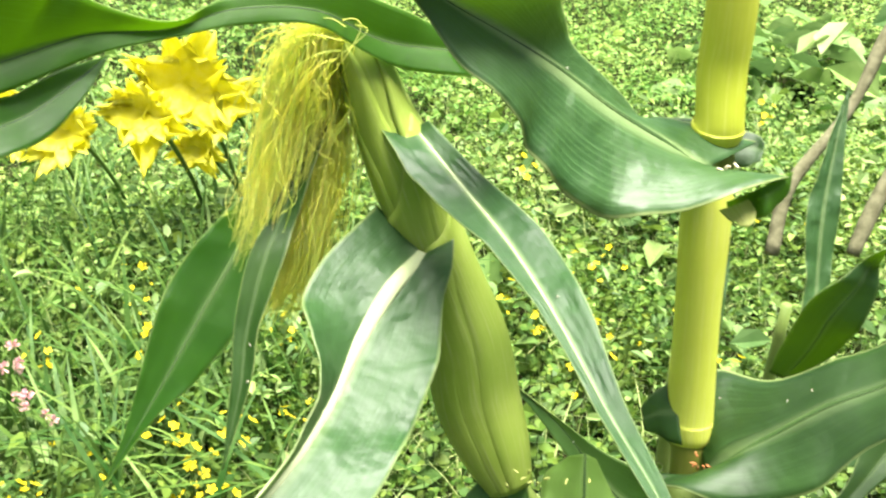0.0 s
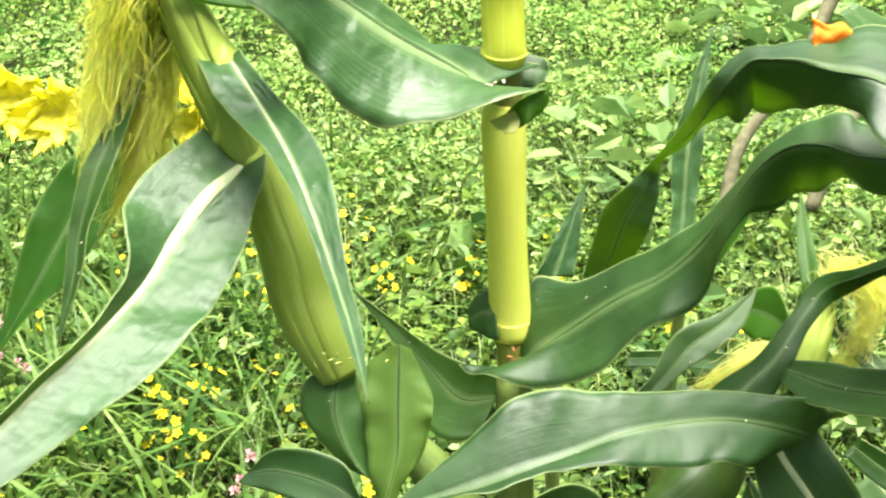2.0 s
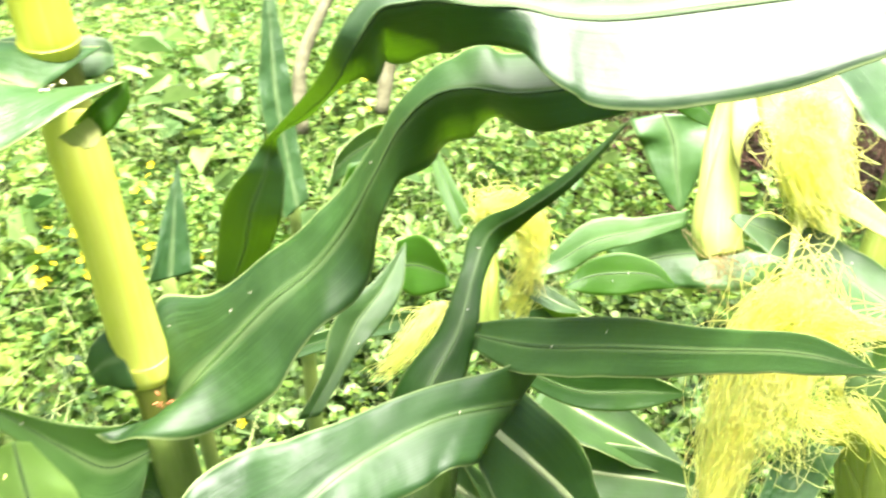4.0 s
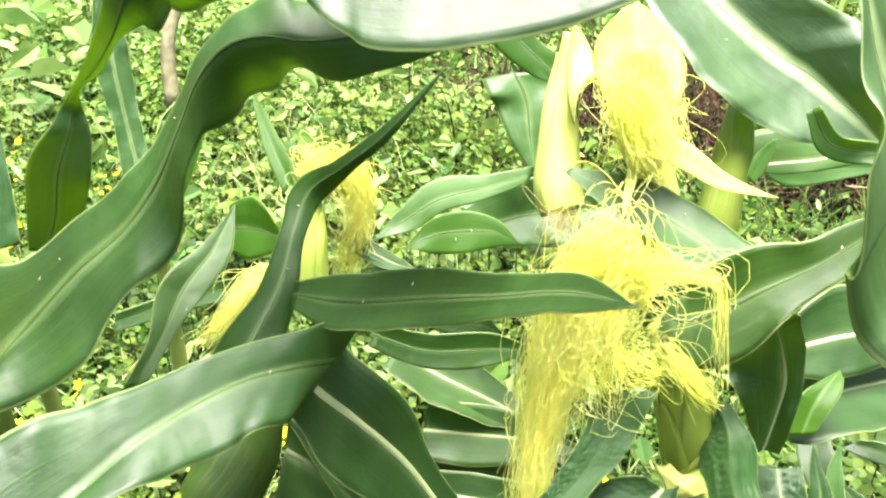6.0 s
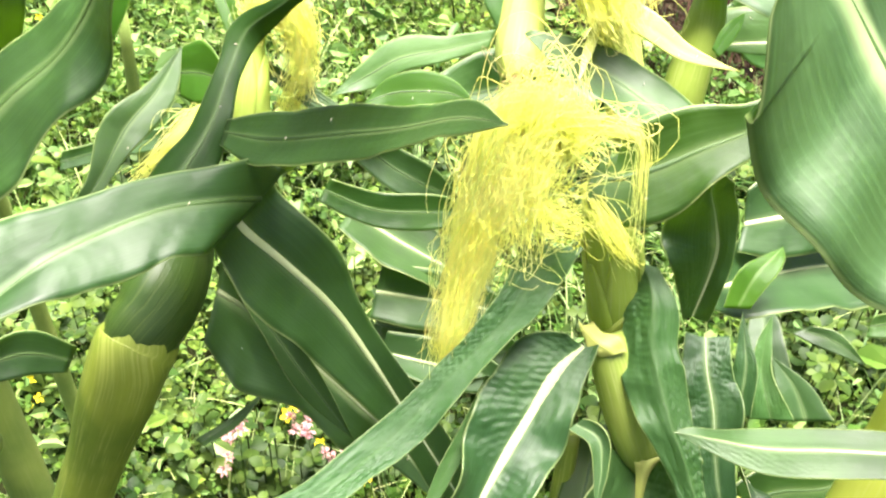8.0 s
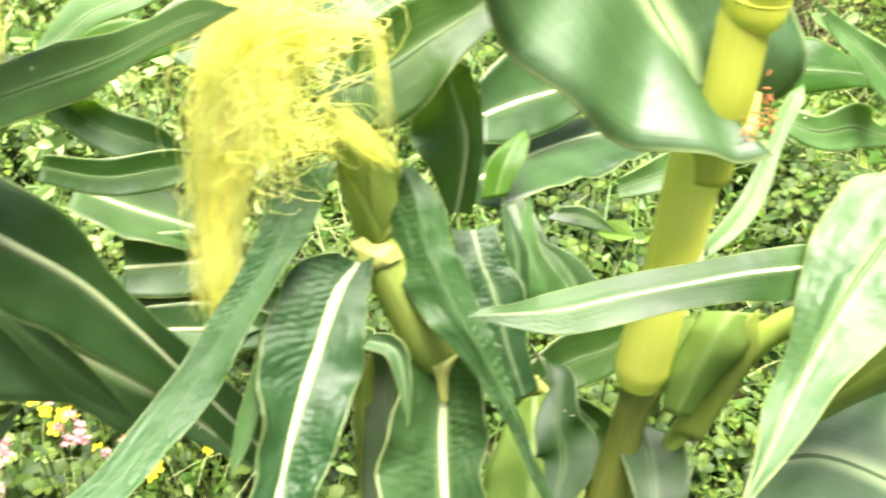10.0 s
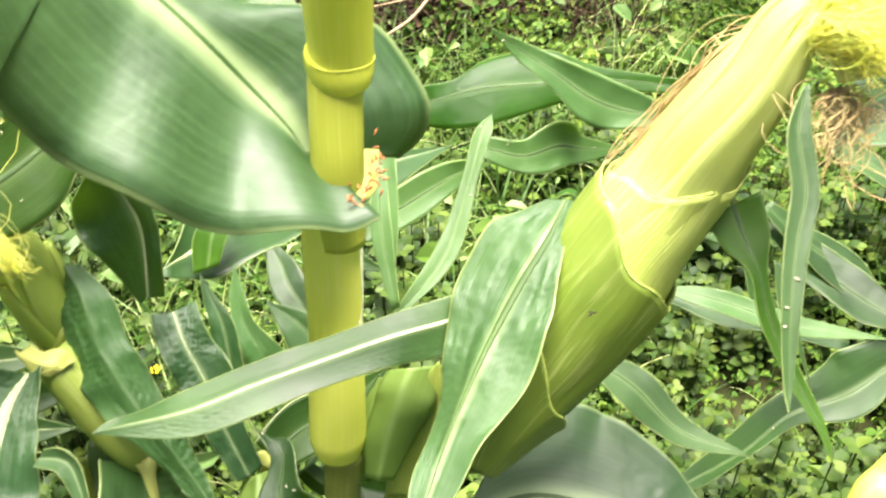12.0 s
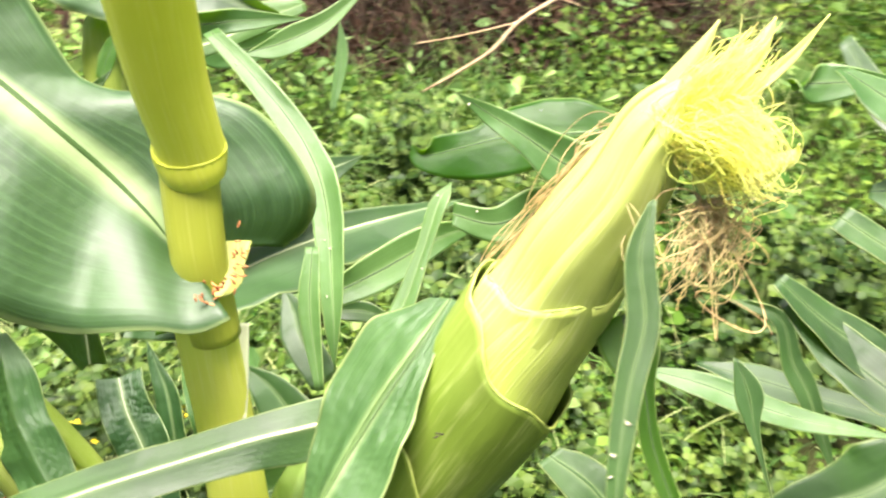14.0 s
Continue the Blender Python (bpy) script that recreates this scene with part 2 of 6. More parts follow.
FLORET = plain_material("yellow_floret", (0.74, 0.64, 0.006), (0.84, 0.76, 0.03), 60.0, 0.6, 0.3, 0.3, 0.2)
PINK = plain_material("pink_petal", (0.6, 0.3, 0.32), (0.75, 0.5, 0.45), 60.0, 0.7, 0.3)
# Soil colour kept very dark to stand for shade in the gaps
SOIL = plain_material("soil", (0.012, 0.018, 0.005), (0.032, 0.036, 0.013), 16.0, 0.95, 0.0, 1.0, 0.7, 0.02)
TWIG = plain_material("dry_twig", (0.3, 0.22, 0.12), (0.45, 0.35, 0.2), 60.0, 0.8, 0.0, 0.6)
WOOD = plain_material("dead_wood", (0.1, 0.1, 0.05), (0.18, 0.18, 0.1), 60.0, 0.85, 0.0, 1.0)
DEAD = plain_material("dead_stems", (0.006, 0.005, 0.002), (0.06, 0.036, 0.018), 14.0, 0.9, 0.1, 0.3, 1.2)
# Lighter weed green: the sheen of the leaves is put into the colour
SHEENWEED = plain_material("weed_painted_sheen", (0.09, 0.19, 0.04), (0.22, 0.34, 0.11), 7.0, 0.5, 0.35, 0.4, 0.8, 0.3)
STRAW = plain_material("pale_stems", (0.2, 0.3, 0.09), (0.36, 0.44, 0.17), 20.0, 0.6, 0.25, 0.2, 0.6)


# ---- builders ----
def mesh_part(name, verts, faces, material, parent=None, uvs=None, label="", smooth=True):
    me = bpy.data.meshes.new(name)
    me.from_pydata([tuple(v) for v in verts], [], faces)
    if uvs is not None:
        layer = me.uv_layers.new(name="UVMap")
        idx = np.empty(len(me.loops), dtype=np.int32)
        me.loops.foreach_get("vertex_index", idx)
        layer.data.foreach_set("uv", np.asarray(uvs, dtype=np.float32)[idx].ravel())
    if smooth:
        me.polygons.foreach_set("use_smooth", [True] * len(me.polygons))
    for slot in material if isinstance(material, tuple) else (material,):
        me.materials.append(slot)
    ob = new(name, me)
    if parent is not None:
        ob.parent = parent
        if parent.type == "EMPTY":
            ob.matrix_parent_inverse = Matrix.Translation(-parent.location)
    if label:
        tagged(ob, label)
    return ob


def glide(rows, per):
    """Smooth rows between control rows."""
    a = np.asarray(rows, dtype=float)
    ext = np.vstack([2 * a[0] - a[1], a, 2 * a[-1] - a[-2]])
    out = []
    for i in range(len(a) - 1):
        p0, p1, p2, p3 = ext[i:i + 4]
        for j in range(per):
            t = j / per
            out.append(0.5 * (2 * p1 + (p2 - p0) * t + (2 * p0 - 5 * p1 + 4 * p2 - p3) * t * t + (3 * p1 - p0 - 3 * p2 + p3) * t ** 3))
    out.append(a[-1])
    return np.array(out)


def unit(v):
    return v / (np.linalg.norm(v, axis=-1, keepdims=True) + 1e-12)


def strip_solid(grid, thick):
    """Faces and vertices of a sheet of given thickness from a grid of points (rows, columns, 3)."""
    n, m, _ = grid.shape
    du = np.gradient(grid, axis=1)
    dv = np.gradient(grid, axis=0)
    nrm = unit(np.cross(du, dv))
    top = (grid + nrm * thick / 2).reshape(-1, 3)
    low = (grid - nrm * thick / 2).reshape(-1, 3)
    i = np.arange(n - 1)[:, None] * m + np.arange(m - 1)[None, :]
    q = np.stack([i, i + 1, i + m + 1, i + m], -1).reshape(-1, 4)
    faces = np.vstack([q, q[:, ::-1] + n * m]).tolist()
    rim = [r * m for r in range(n)] + [(n - 1) * m + c for c in range(1, m)]
    rim += [r * m + m - 1 for r in range(n - 2, -1, -1)] + [c for c in range(m - 2, 0, -1)]
    k = n * m
    for a, b in zip(rim, rim[1:] + rim[:1]):
        faces.append((a, b, b + k, a + k))
    return np.vstack([top, low]), faces


def blade(parent, axis, rows, material=None, name="leaf", label="", wave=0.06, rib=0.0013, seed=0, bow=0.06, flip=False, white=False, quilt=0.0):
    """A maize blade along a spine: rows of x, y, z, then left half width, its turn and sweep, the same for the right (mm and degrees)."""
    rng = np.random.RandomState(seed)
    r = glide(rows, 22 if quilt else 8)
    mid = r[:, :3] / 1000
    n = len(mid)
    tan = unit(np.gradient(mid, axis=0))
    side = unit(np.cross(tan, np.eye(3)["XYZ".index(axis)]))
    up = np.cross(side, tan)
    length = np.concatenate([[0], np.cumsum(np.linalg.norm(np.diff(mid, axis=0), axis=1))])
    cols = 16 if quilt else 6
    grid = np.zeros((n, 2 * cols + 1, 3))
    uvs = np.zeros((n, 2 * cols + 1, 2))
    for sgn, wi, ai in ((-1, 3, 4), (1, 6, 7)):
        w = np.maximum(r[:, wi], 0.25) / 1000
        a = np.radians(r[:, ai])
        d = np.cos(a)[:, None] * side + np.sin(a)[:, None] * up
        nn = np.cross(tan, d) * sgn
        f = rng.uniform(55, 85)
        ripple = np.sin(length * f + rng.uniform(0, 6)) + 0.6 * np.sin(length * f * 2.3 + rng.uniform(0, 6)) + 0.35 * np.sin(length * f * 4.1 + rng.uniform(0, 6))
        for c in range(cols + 1):
            s = c / cols
            off = bow * w * (s * s - s) * 2 + wave * w * ripple * s ** 2.2
            if quilt:
                # puckered skin: short swellings between the veins
                x = w * s * 1500
                pucker = np.sin(x * 1.1 + 3 * np.sin(length * 410 + sgn)) * np.sin(length * 980 + 2.5 * np.sin(x * 0.9 + 2 * sgn)) + 0.5 * np.sin(length * 1500 + x * 2.2)
                off = off + quilt * pucker * (0.5 + 0.5 * np.sin(length * 47 + sgn * 1.3 + seed)) * min(1.0, s * 4) * np.clip(w / 0.008, 0, 1)
            j = cols + sgn * c
            grid[:, j] = mid + (w * s)[:, None] * d + (s * r[:, ai + 1] / 1000)[:, None] * tan + off[:, None] * nn
            uvs[:, j, 0] = 0.5 + 0.5 * sgn * s
            uvs[:, j, 1] = length * 10
    verts, faces = strip_solid(grid, 0.0005)
    uv2 = uvs.reshape(-1, 2)
    ob = mesh_part(name, verts, faces, material or LEAF, parent, np.vstack([uv2, uv2]), label)
    # upper face waxy, under face vivid: which one looks to the sky near the leaf's foot
    nz = np.cross(np.gradient(grid, axis=1), np.gradient(grid, axis=0))[: max(4, n // 2), :, 2].sum()
    quads = (n - 1) * 2 * cols
    upper_first = (nz > 0) != flip
    slots = np.zeros(len(ob.data.polygons), dtype=np.int32)
    slots[:quads] = 0 if upper_first else 1
    slots[quads:2 * quads] = 1 if upper_first else 0
    ob.data.polygons.foreach_set("material_index", slots)
    bits = 0 if quilt or n < 30 else rng.randint(0, 5)
    if bits:
        # pale fallen anthers lying on the upper face
        nrm = unit(np.cross(np.gradient(grid, axis=1), np.gradient(grid, axis=0)))
        for k in range(bits):
            i, j = rng.randint(3, n - 6), rng.randint(2, 2 * cols - 1)
            up_n = nrm[i, j] * (1 if nrm[i, j, 2] > 0 else -1)
            c = grid[i, j] + up_n * 0.0006
            a = rng.uniform(0, 6.3)
            d = math.cos(a) * tan[i] + math.sin(a) * np.cross(up_n, tan[i])
            e = np.cross(up_n, d)
            h = rng.uniform(0.0007, 0.0014)
            fv = [c - d * h, c + e * 0.0003, c + up_n * 0.0004, c - e * 0.0003, c + d * h]
            mesh_part("anther", fv, [(0, 1, 2), (0, 2, 3), (4, 2, 1), (4, 3, 2), (0, 3, 4, 1)], PALEBIT, ob, None, "pale fallen anther")
    if rib:
        # midrib: low rounded ridge, proud on both sides
        nrm = unit(np.cross(grid[:, cols + 1] - grid[:, cols - 1], tan))
        across = unit(np.cross(tan, nrm))
        total = r[:, 3] + r[:, 6]
        w = rib * np.clip(1.15 - length / length[-1], 0.12, 1) * np.clip(total / 30, 0.25, 1.3)
        w = np.minimum(w, np.maximum(total / 1000 * 0.12, 0.0002))
        ring = []
        for k in range(8):
            th = 2 * math.pi * k / 8
            ring.append(mid + across * (w * math.cos(th))[:, None] + nrm * (np.maximum(w * 0.42, 0.00045) * math.sin(th))[:, None])
        ring = np.stack(ring, 1)
        faces = []
        for i in range(n - 1):
            for k in range(8):
                k2 = (k + 1) % 8
                faces.append((i * 8 + k, i * 8 + k2, i * 8 + 8 + k2, i * 8 + 8 + k))
        uv = np.stack([np.tile(np.arange(8) / 8, (n, 1)), np.tile(length[:, None] * 10, (1, 8))], -1).reshape(-1, 2)
        mesh_part("midrib", ring.reshape(-1, 3), faces, RIB if white else GREENRIB, ob, uv, "pale raised midrib")
    return ob


def rod_grid(rows, per=6, sides=20, wob=0.0, seed=0):
    """Rings along a path of x, y, z, radius in mm."""
    r = glide(rows, per)
    mid, rad = r[:, :3] / 1000, np.maximum(r[:, 3], 0.3) / 1000
    tan = unit(np.gradient(mid, axis=0))
    ref = np.array([0.93, -0.3, 0.2]) if abs(tan[:, 2]).mean() > 0.5 else np.array([0.1, 0.2, 0.97])
    side = unit(np.cross(tan, ref))
    up = np.cross(side, tan)
    th = np.arange(sides) * 2 * math.pi / sides
    rng = np.random.RandomState(seed)
    lob = 1 + wob * np.sin(th * 3 + rng.uniform(0, 6)) + wob * 0.6 * np.sin(th * 7 + rng.uniform(0, 6))
    ring = mid[:, None] + rad[:, None, None] * lob[None, :, None] * (np.cos(th)[None, :, None] * side[:, None] + np.sin(th)[None, :, None] * up[:, None])
    length = np.concatenate([[0], np.cumsum(np.linalg.norm(np.diff(mid, axis=0), axis=1))])
    return ring, mid, tan, side, up, rad, length


def rod(parent, name, rows, material, label="", per=6, sides=20, wob=0.0, seed=0):
    ring, mid, tan, side, up, rad, length = rod_grid(rows, per, sides, wob, seed)
    n = len(mid)
    verts = np.vstack([ring.reshape(-1, 3), mid[:1], mid[-1:]])
    faces = []
    for i in range(n - 1):
        for k in range(sides):
            k2 = (k + 1) % sides
            faces.append((i * sides + k, i * sides + k2, (i + 1) * sides + k2, (i + 1) * sides + k))
    for k in range(sides):
        k2 = (k + 1) % sides
        faces.append((n * sides, k2, k))
        faces.append((n * sides + 1, (n - 1) * sides + k, (n - 1) * sides + k2))
    uv = np.stack([np.tile(np.abs(np.arange(sides) / sides * 2 - 1), (n, 1)), np.tile(length[:, None] * 10, (1, sides))], -1).reshape(-1, 2)
    uv = np.vstack([uv, [[0, 0], [0, 1]]])
    return mesh_part(name, verts, faces, material, parent, uv, label)


def ear(parent, rows, material, label, count=6, seed=0, sides=24, tips=(0.62, 0.98)):
    """A husked ear: a core and overlapping pointed husks wrapped round it."""
    core = rod(parent, "ear", rows, material, label, sides=sides, wob=0.015, seed=seed)
    ring, mid, tan, side, up, rad, length = rod_grid(rows, 6, sides)
    rng = np.random.RandomState(seed)
    n = len(mid)
    for i in range(count):
        th0 = 2 * math.pi * i / count + rng.uniform(-0.3, 0.3)
        half = rng.uniform(0.75, 1.15)
        v1 = int(n * rng.uniform(*tips))
        lift = 0.0008 + 0.0007 * (i % 3)
        grid = np.zeros((v1, 11, 3))
        uv = np.zeros((v1, 11, 2))
        for r in range(v1):
            s = r / (v1 - 1)
            wid = half * (1 - 0.9 * max(0.0, (s - 0.45) / 0.55) ** 1.6)
            for c in range(11):
                t = c / 5 - 1
                a = th0 + wid * t + 0.35 * s * math.sin(i * 2.1)
                rr = rad[r] + lift * (1 - 0.9 * abs(t) ** 8) + 0.0003 * math.sin(9 * s + 5 * t + i)
                grid[r, c] = mid[r] + rr * (math.cos(a) * side[r] + math.sin(a) * up[r])
                uv[r, c] = (0.5 + 0.5 * t * 0.6, length[r] * 10)
        v, f = strip_solid(grid, 0.0006)
        uv = uv.reshape(-1, 2)
        mesh_part("husk", v, f, material, core, np.vstack([uv, uv]))
    return core


def sleeve(parent, rows, facing, near, far, lift, material, label, rim=0.0008, flare=0.0015, seed=0):
    """A husk wrapped round an ear from its foot, cut off aslant: near is where it ends on the side it faces, far on the other."""
    ring, mid, tan, side, up, rad, length = rod_grid(rows, 8, 24)
    n, cols, steps = len(mid), 37, 30
    at = lambda a, f: np.stack([np.interp(f, np.arange(n), a[:, j]) for j in range(3)], -1)
    th = np.linspace(-math.pi, math.pi, cols) + math.radians(facing)
    end = far + (near - far) * (0.5 + 0.5 * np.cos(th - math.radians(facing))) + 0.008 * np.sin(5 * th + seed)
    grid, uv = np.zeros((steps, cols, 3)), np.zeros((steps, cols, 2))
    for r in range(steps):
        t = r / (steps - 1)
        f = t * end * (n - 1)
        rr = np.interp(f, np.arange(n), rad) + lift + flare * t ** 6 + 0.0004 * np.sin(th * 9 + seed + 3 * t)
        grid[r] = at(mid, f) + rr[:, None] * (np.cos(th)[:, None] * at(side, f) + np.sin(th)[:, None] * at(up, f))
        uv[r, :, 0], uv[r, :, 1] = (th - th[0]) / (2 * math.pi), np.interp(f, np.arange(n), length) * 10
    v, f = strip_solid(grid, 0.0007)
    uv = uv.reshape(-1, 2)
    ob = mesh_part("husk", v, f, material, parent, np.vstack([uv, uv]), label)
    if rim:
        edge = grid[-1][:-1] * 1000
        rod(ob, "husk_rim", [(*p, rim * 550 * (0.7 + 0.5 * math.sin(1.7 * i + seed) ** 2)) for i, p in enumerate(edge)], PALEHUSK, "thin pale downy rim of the husk", per=3, sides=6, wob=0.15)
    return ob


def thing(name, label, category, group="", at=(0, 0, 0)):
    ob = new(name)
    ob.location = at
    return tagged(ob, label, category, group)


def strands(parent, name, curves, radius, material, label=""):
    """Many fine threads as three-sided tubes: curves (count, points, 3)."""
    c, n, _ = curves.shape
    tan = unit(np.gradient(curves, axis=1))
    side = unit(np.cross(tan, np.array([0.3, 0.9, 0.31])))
    up = np.cross(side, tan)
    rad = radius * np.linspace(1, 0.55, n)[None, :, None, None]
    th = np.arange(3) * 2 * math.pi / 3
    ring = curves[:, :, None] + rad * (np.cos(th)[None, None, :, None] * side[:, :, None] + np.sin(th)[None, None, :, None] * up[:, :, None])
    base = (np.arange(c)[:, None, None] * n + np.arange(n - 1)[None, :, None]) * 3
    k = np.arange(3)[None, None]
    k2 = (k + 1) % 3
    faces = np.stack([base + k, base + k2, base + 3 + k2, base + 3 + k], -1).reshape(-1, 4)
    return mesh_part(name, ring.reshape(-1, 3), faces.tolist(), material, parent, None, label)


def tassel(parent, name, start, path, spread, count, material, radius=0.00024, seed=0, curl=0.006, label="", loose=0.5, taper=0.0):
    """Silk that leaves a point and falls along a path (metres), each thread with its own wander."""
    rng = np.random.RandomState(seed)
    spine = glide(np.vstack([start, path]), 6)
    n = len(spine)
    t = np.linspace(0, 1, n)
    out = []
    for i in range(count):
        stop = rng.uniform(0.45, 1.0)
        s = np.linspace(0, stop, 26)
        base = np.stack([np.interp(s, t, spine[:, j]) for j in range(3)], -1)
        d = rng.normal(size=3)
        d /= np.linalg.norm(d)
        off = d * spread * rng.uniform(0.1, 1.0) ** 0.6
        grow = np.clip(s / 0.35, 0, 1)[:, None] ** 0.7
        ph = rng.uniform(0, 6, 3)
        fr = rng.uniform(4, 13, 3) * loose * 2
        amp = curl * (0.2 + 1.8 * rng.uniform(0, 1) ** 5)
        wig = np.stack([np.sin(s * fr[j] + ph[j]) - math.sin(ph[j]) for j in range(3)], -1) * amp
        out.append(base + off * grow * (1 - taper * s[:, None]) + wig)
    return strands(parent, name, np.array(out), radius, material, label)



# ---- ground ----
def hills(x, y):
    return 0.012 * np.sin(x * 5.1 + y * 2.3) + 0.010 * np.sin(y * 7.7 - x * 3.1) + 0.02 * np.sin(x * 1.3 + 1.0) * np.sin(y * 1.1)


def ground_sheet():
    fine = np.linspace(-2.5, 7.5, 81)
    xs = np.concatenate([[-400, -120, -40, -15, -6], fine, [11, 20, 45, 120, 400]])
    gx, gy = np.meshgrid(xs, xs, indexing="ij")
    gz = hills(gx, gy) * (np.hypot(gx, gy) < 9)
    n = len(xs)
    i = np.arange(n - 1)[:, None] * n + np.arange(n - 1)[None]
    faces = np.stack([i, i + n, i + n + 1, i + 1], -1).reshape(-1, 4).tolist()
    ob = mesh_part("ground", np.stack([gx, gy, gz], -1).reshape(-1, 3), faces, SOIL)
    return tagged(ob, "crumbly garden soil under dense green weeds, painted dark for gap shade", "ground", kind="structure")


ground_sheet()


def sector(rng, count, near, far, lo, hi, power=1.0):
    """Random places in a ring sector round the walk's start."""
    u = rng.uniform(0, 1, count) ** power
    r = np.sqrt(near ** 2 + u * (far ** 2 - near ** 2))
    a = np.radians(rng.uniform(lo - 4, hi + 4, count) + rng.normal(0, 8, count))
    return 0.2 + r * np.cos(a), r * np.sin(a)


def clump(x, y):
    return 0.5 + 0.25 * np.sin(x * 9.1 + 2 * np.sin(y * 4.3)) + 0.25 * np.sin(y * 8.3 + 2 * np.sin(x * 5.7))


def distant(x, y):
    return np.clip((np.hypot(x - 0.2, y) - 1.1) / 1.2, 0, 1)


def withered(x, y):
    """How far a place lies within the strip of dead stems."""
    k = np.clip(((x - 0.85) * 0.83 - (y - 1.58) * 0.84) / (0.83 ** 2 + 0.84 ** 2), -0.1, 1.1)
    d = np.hypot(x - 0.85 - 0.83 * k, y - 1.58 + 0.84 * k)
    return np.exp(-(d / 0.15) ** 4) * np.clip(0.35 + 1.3 * k, 0.35, 1.0)


def shady(x, y):
    """Spots of taller growth where clover is thinned to show the shade-dark soil."""
    return 0.9 * np.exp(-((x + 0.6) ** 2 + (y - 1.2) ** 2) / 0.14) + 0.5 * np.exp(-((x - 1.1) ** 2 + (y - 0.05) ** 2) / 0.1)


def leaf_stuff(name, rng, x, y, z, size, slim, material, label, tilt=0.6):
    """Many small folded leaves as one mesh."""
    n = len(x)
    az = rng.uniform(0, 2 * math.pi, n)
    dirx = np.stack([np.cos(az), np.sin(az), rng.normal(0, tilt * 0.6, n)], -1)
    dirx = unit(dirx)
    nrm = unit(np.stack([rng.normal(0, tilt, n), rng.normal(0, tilt, n), np.ones(n)], -1))
    sy = unit(np.cross(nrm, dirx))
    nrm = np.cross(dirx, sy)
    o = np.stack([x, y, z], -1)
    s = size[:, None]
    w = (size * slim)[:, None]
    fold = w * rng.uniform(0.05, 0.5, n)[:, None]
    droop = s * rng.uniform(-0.05, 0.3, n)[:, None]
    v = np.stack([
        o,
        o + dirx * s * 0.3 + sy * w * 0.5 + nrm * fold,
        o + dirx * s * 0.72 + sy * w * 0.42 + nrm * (fold - droop * 0.4),
        o + dirx * s - nrm * droop,
        o + dirx * s * 0.72 - sy * w * 0.42 + nrm * (fold - droop * 0.4),
        o + dirx * s * 0.3 - sy * w * 0.5 + nrm * fold,
    ], 1).reshape(-1, 3)
    b = np.arange(n)[:, None] * 6
    faces = np.concatenate([b + [0, 1, 2, 3], b + [0, 3, 4, 5]], 0).tolist()
    ob = mesh_part(name, v, faces, material, smooth=False)
    return tagged(ob, label, "weeds", kind="stuff")


def whorl_stuff(name, rng, x, y, top, size, material, label):
    """Weeds with whorls of four rounded leaves, one whorl above another on thin stems, as one mesh."""
    outline = [(0.0, 0.02), (0.12, 0.1), (0.35, 0.34), (0.62, 0.4), (0.85, 0.25), (1.0, 0.0)]
    sx, sy, sz, ang, siz = [], [], [], [], []
    for tier, (h, k) in enumerate(((1.0, 0.75), (0.72, 1.0), (0.42, 1.05))):
        for q in range(4):
            sx.append(x), sy.append(y), sz.append(top * h), ang.append(rng.uniform(-0.3, 0.3, len(x)) + q * math.pi / 2 + tier * 0.8 + x * 90), siz.append(size * k * rng.uniform(0.75, 1.2, len(x)))
    o = np.stack([np.concatenate(sx), np.concatenate(sy), np.concatenate(sz)], -1)
    o[:, 2] += hills(o[:, 0], o[:, 1])
    a, s = np.concatenate(ang), np.concatenate(siz)[:, None]
    n = len(o)
    rise = rng.normal(0.25, 0.3, n)
    d = unit(np.stack([np.cos(a), np.sin(a), rise], -1))
    e = np.stack([-np.sin(a), np.cos(a), rng.normal(0, 0.25, n)], -1)
    e = unit(e - (e * d).sum(1)[:, None] * d)
    u = np.cross(d, e)
    droop = rng.uniform(0.0, 0.35, n)[:, None]
    mid = [o + d * s * p - u * s * droop * p * p for p, _ in outline]
    left = [m + e * s * w + u * s * w * 0.25 for m, (_, w) in zip(mid, outline)]
    right = [m - e * s * w + u * s * w * 0.25 for m, (_, w) in zip(mid, outline)]
    v = np.stack([g for k in range(6) for g in (left[k], mid[k], right[k])], 1).reshape(-1, 3)
    b = np.arange(n)[:, None] * 18
    f = np.concatenate([b + [3 * k + c, 3 * k + 1 + c, 3 * k + 4 + c, 3 * k + 3 + c] for k in range(5) for c in (0, 1)], 0)
    m = len(x)
    foot = np.stack([x, y, hills(x, y) - 0.005], -1)
    head = foot + np.stack([0 * x, 0 * x, top + 0.004], -1)
    w = 0.0007
    sv = np.stack([foot + [w, 0, 0], foot + [-w, w, 0], foot + [0, -w, 0], head + [w, 0, 0], head + [-w, w, 0], head + [0, -w, 0]], 1).reshape(-1, 3)
    sb = len(v) + np.arange(m)[:, None] * 6
    f = np.concatenate([f, sb + [0, 1, 4, 3], sb + [1, 2, 5, 4], sb + [2, 0, 3, 5]], 0)
    ob = mesh_part(name, np.vstack([v, sv]), f.tolist(), material)
    return tagged(ob, label, "weeds", kind="stuff")


